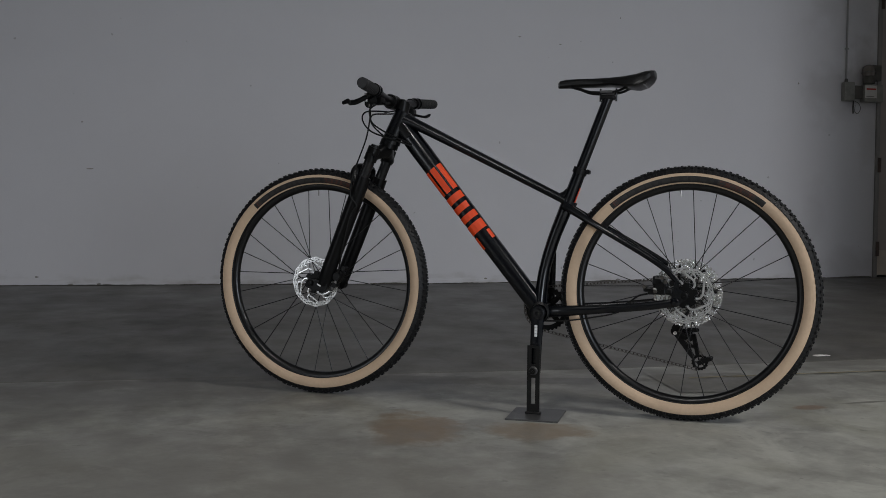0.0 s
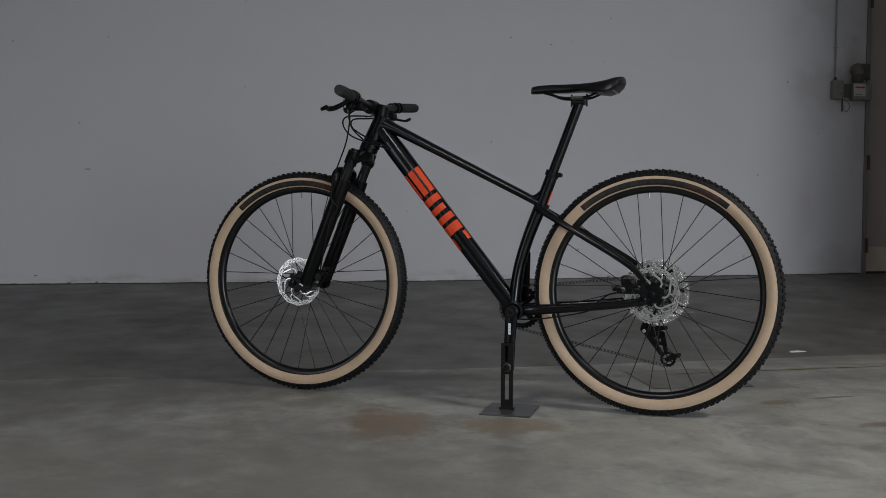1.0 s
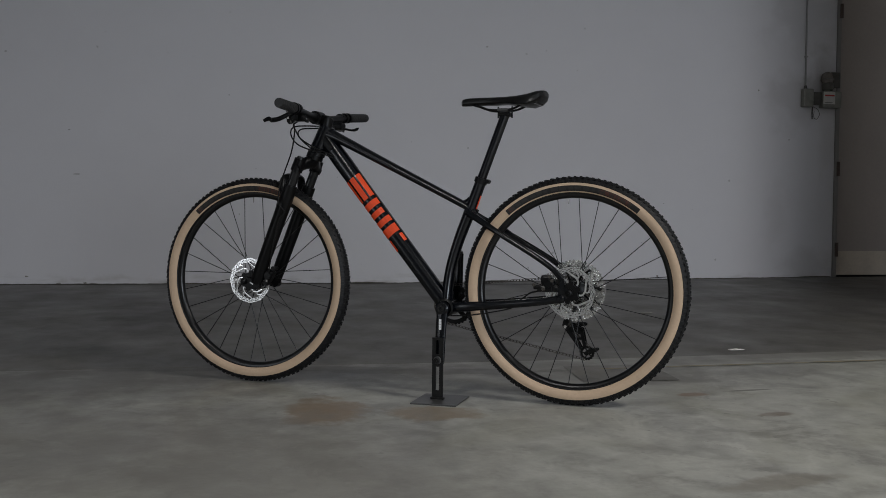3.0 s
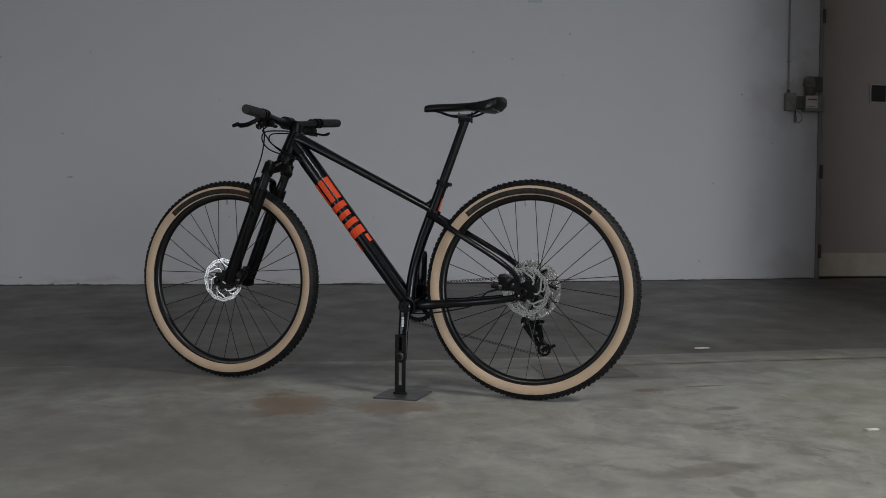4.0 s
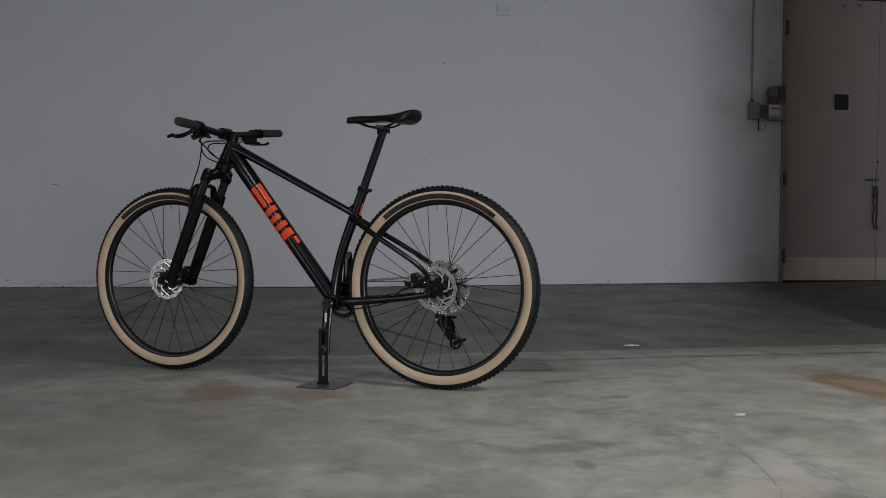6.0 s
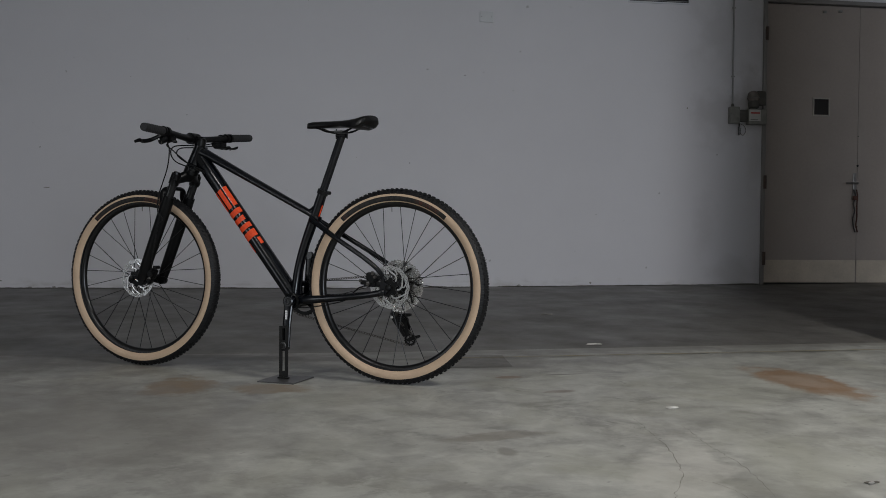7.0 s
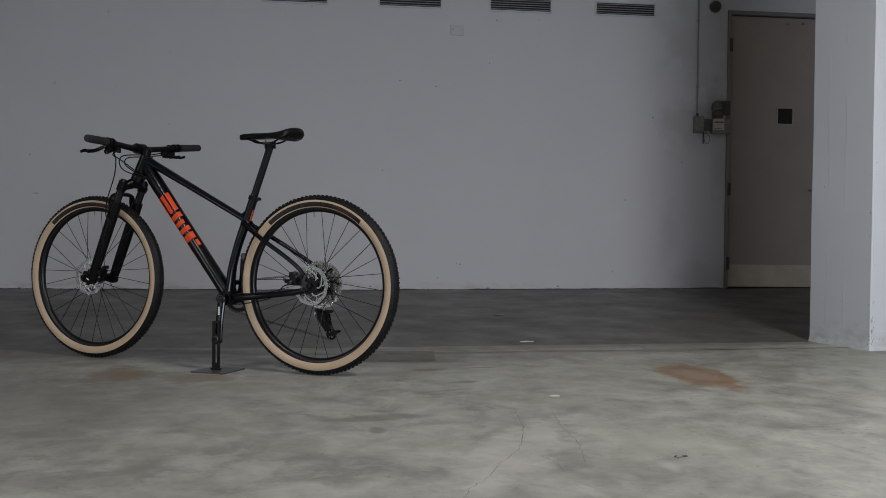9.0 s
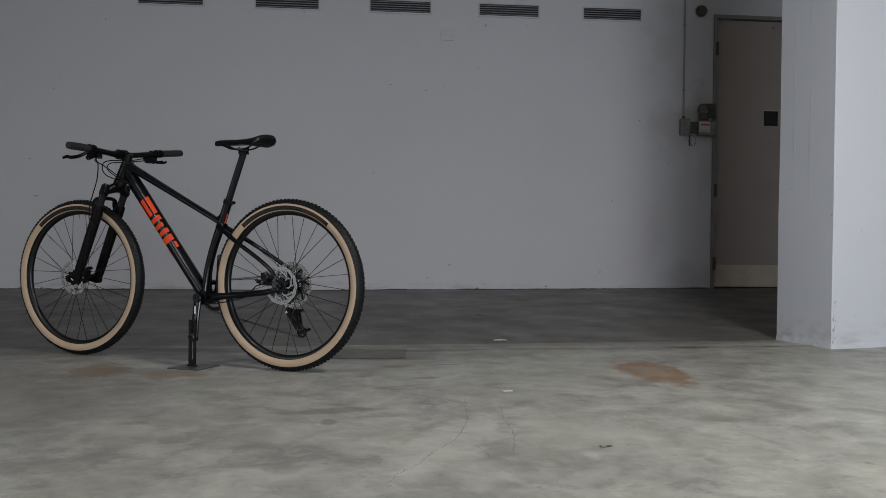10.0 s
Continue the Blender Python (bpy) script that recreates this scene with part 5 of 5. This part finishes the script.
def crank(y, x1, z1, label):
    bm = bmesh.new()
    s = 1 if y > 0 else -1
    pts = [(CX, y, CZ), (CX + (x1 - CX) * 0.12, y + s * 0.001, CZ + (z1 - CZ) * 0.12), (CX + (x1 - CX) * 0.5, y + s * 0.010, CZ + (z1 - CZ) * 0.5), (x1, y + s * 0.014, z1)]
    sweep(bm, pts, [(0.0095, 0.0215), (0.0095, 0.0190), (0.0085, 0.0175), (0.0070, 0.0165)], n=16, power=2.4)
    lathe(bm, [(0.0005, y - 0.010), (0.0215, y - 0.010), (0.0215, y + 0.008), (0.018, y + 0.0105), (0.0005, y + 0.0105)], 28, (CX, 0, CZ))
    lathe(bm, [(0.0005, y + s * 0.006), (0.0135, y + s * 0.006), (0.0135, y + s * 0.0215), (0.0005, y + s * 0.0215)], 20, (x1, 0, z1))
    return part("crank_arm", bm, M_PAINT, bike, label, smooth=False)


lk = crank(0.068, 0.437, 0.130, "black left crank arm with white print")
bm = bmesh.new()
lathe(bm, [(0.006, 0.078), (0.012, 0.078), (0.012, 0.081), (0.006, 0.081)], 20, (CX, 0, CZ))
part("crank_bolt", bm, M_STANCHION, lk)
for k in range(4):
    part("print_bar", newbox((CX + 0.001, 0.0845, 0.262 - 0.0085 * k), (0.0075, 0.0035, 0.0074)), M_WHITE, lk)
crank(-0.070, 0.431, 0.466, "black right crank arm")
bm = bmesh.new()
lathe(bm, [(0.024, 0.036), (0.030, 0.036), (0.030, 0.050), (0.024, 0.052)], 30, (CX, 0, CZ))
part("bearing_cup", bm, M_MATTE, bike, "black bottom bracket cup")


def chain_loop():
    """Links along the upper run, over the sprocket, by the pulleys and round the ring."""
    path = []
    yc, yr = -0.0485, -0.042
    sr = 0.044
    up0, up1 = Vector((CX + 0.008, yc, CZ + 0.066)), Vector((REAR_X + 0.006, yr, AXLE_Z + sr))
    path.append([up0.lerp(up1, k / 40) for k in range(41)])
    path.append([Vector((REAR_X + sr * cos(a), yr, AXLE_Z + sr * sin(a))) for a in [pi / 2 + pi * 0.95 * k / 16 for k in range(17)]])
    path.append([Vector((REAR_X, yr, AXLE_Z - sr)).lerp(Vector((0.040, yr - 0.004, 0.242)), k / 7) for k in range(8)])
    path.append([Vector((0.040, yr - 0.004, 0.242)).lerp(Vector((-0.030, yr - 0.006, 0.178)), k / 8) for k in range(9)])
    lo0, lo1 = Vector((-0.012, yr - 0.006, 0.140)), Vector((CX + 0.02, yc, CZ - 0.064))
    path.append([lo0.lerp(lo1, k / 42) for k in range(43)])
    path.append([Vector((CX + 0.067 * cos(a), yc, CZ + 0.067 * sin(a))) for a in [-pi / 2 + 0.25 + (pi - 0.3) * k / 16 for k in range(17)]])
    bm = bmesh.new()
    for run in path:
        for i, (a, b) in enumerate(zip(run, run[1:])):
            d = (b - a)
            w = 0.0026 if i % 2 else 0.0036
            m = Matrix.Translation((a + b) / 2) @ d.to_track_quat("X", "Y").to_matrix().to_4x4()
            for s in (1, -1):
                box(bm, (0, s * w, 0), (d.length * 1.05, 0.0011, 0.0082 if i % 2 else 0.0074), m)
            box(bm, (0, 0, 0), (0.004, 0.005, 0.004), m)
    return part("chain", bm, M_CHAIN, bike, "dark steel chain")


chain_loop()


def derailleur():
    y = -0.052
    bm = bmesh.new()
    flat_plate(bm, capsule(0.012, 0.318, 0.052, 0.254, 0.010, 0.012), y - 0.020, y - 0.004)
    d = part("derailleur", bm, M_MATTE, bike, "black rear derailleur")
    part("hanger", newbox((0.012, -0.066, 0.325), (0.018, 0.006, 0.055), 0.003), M_PAINT, d)
    bm = bmesh.new()
    flat_plate(bm, capsule(0.054, 0.246, 0.018, 0.238, 0.013, 0.014), y - 0.024, y - 0.010)
    flat_plate(bm, capsule(0.016, 0.250, -0.008, 0.252, 0.007, 0.006), y - 0.022, y - 0.012)
    part("linkage", bm, M_MATTE, d)
    for s in (-0.010, 0.012):
        bm = bmesh.new()
        flat_plate(bm, capsule(0.046, 0.240, 0.002, 0.176, 0.009, 0.005), y + s - 0.001, y + s + 0.001)
        flat_plate(bm, capsule(0.000, 0.236, -0.012, 0.182, 0.006, 0.005), y + s - 0.001, y + s + 0.001)
        flat_plate(bm, capsule(0.030, 0.236, 0.000, 0.234, 0.009, 0.006), y + s - 0.001, y + s + 0.001)
        flat_plate(bm, capsule(0.018, 0.206, -0.008, 0.208, 0.004, 0.004), y + s - 0.001, y + s + 0.001)
        flat_plate(bm, capsule(-0.026, 0.166, -0.050, 0.174, 0.008, 0.005), y + s - 0.0012, y + s + 0.0012)
        part("cage_plate", bm, M_MATTE, d)
    for x, z, r, n in ((0.022, 0.231, 0.020, 26), (-0.018, 0.161, 0.0245, 30)):
        bm = bmesh.new()
        disc(bm, r, y - 0.003, y + 0.003, (x, 0, z), n=n, hole=r * 0.62, r_of=lambda k, r=r: r if k % 2 else r * 0.88)
        disc(bm, r * 0.30, y - 0.006, y + 0.014, (x, 0, z), n=14)
        for a in range(5):
            t = 2 * pi * a / 5
            sweep(bm, [(x, y, z), (x + r * 0.66 * cos(t), y, z + r * 0.66 * sin(t))], 0.0022, n=6, steps=2)
        p = part("pulley", bm, M_MATTE, d, "black toothed pulley wheel")
    part("bolt", tube([(0.052, y + 0.002, 0.243), (0.052, y + 0.014, 0.243)], 0.0055, n=10, side=Vector((0, 0, 1))), M_SILVER, d)
    return d


derailleur()



def raise_frame(share=0.025, middle=0.41):
    """Make all but the wheels, chain and derailleur a little taller, about the height of the hubs."""
    skip = {"front_wheel", "rear_wheel", "chain", "derailleur", "chainring"}
    todo = [c for c in bike.children if c.name.split(".")[0] not in skip]
    done = set()
    while todo:
        ob = todo.pop()
        todo.extend(ob.children)
        if ob.data.name not in done:
            done.add(ob.data.name)
            for v in ob.data.vertices:
                v.co.z += share * (v.co.z - middle)


raise_frame()

# ---------------------------------------------------------------- the stand under the crank
stand = thing("bike_stand", pose(0.4496, -0.1190, 0, 0, 0, 149.82), "black slotted steel stand with flat grey base plate under crank", "bike stand")
base = part("base_plate", newbox((0, 0, 0.0025), (0.150, 0.172, 0.005), 0.0012, pose(0.428, 0.096, 0, 0, 0, 4)), M_BASE, stand, "flat grey steel base plate")
SX, SY = 0.4375, 0.0975
bm = bmesh.new()
hw, sw, th = 0.0185, 0.0062, 0.005
for x0, x1, z0, z1 in ((-hw, -sw, 0.005, 0.204), (sw, hw, 0.005, 0.204), (-sw, sw, 0.005, 0.034), (-sw, sw, 0.110, 0.150), (-sw, sw, 0.196, 0.204)):
    box(bm, (SX + (x0 + x1) / 2, SY, (z0 + z1) / 2), (x1 - x0, th, z1 - z0))
bmesh.ops.remove_doubles(bm, verts=bm.verts, dist=0.0001)
post = part("upright", bm, M_STAND, stand, "black slotted steel upright")
part("side_flange", newbox((SX + hw - 0.002, SY - 0.009, 0.075), (0.004, 0.014, 0.138), 0.001), M_STAND, post)
part("weld", newbox((SX, SY, 0.008), (0.046, 0.016, 0.007), 0.003), M_STAND, post)
bm = bmesh.new()
lathe(bm, [(0.0005, 0.078), (0.0045, 0.078), (0.0045, 0.120), (0.0005, 0.120)], 12, (SX, 0, 0.131))
bolt = part("bolt", bm, M_STAND, post, "clamping bolt through the slot")
for y_in, y_out in ((0.1005, 0.1055), (0.0945, 0.0895)):
    bm = bmesh.new()
    lathe(bm, [(0.0060, y_in), (0.0130, y_in), (0.0130, (y_in + y_out) / 2), (0.0105, y_out), (0.0060, y_out)], 24, (SX, 0, 0.131))
    part("washer", bm, M_BASE, bolt, "dark steel washer")
for y0_, y1_ in ((0.110, 0.118), (0.078, 0.085)):
    bm = bmesh.new()
    lathe(bm, [(0.0045, y0_), (0.0085, y0_), (0.0098, (y0_ + y1_) / 2), (0.0085, y1_), (0.0045, y1_)], 16, (SX, 0, 0.131))
    part("knob", bm, M_STAND, bolt, "black knurled knob")
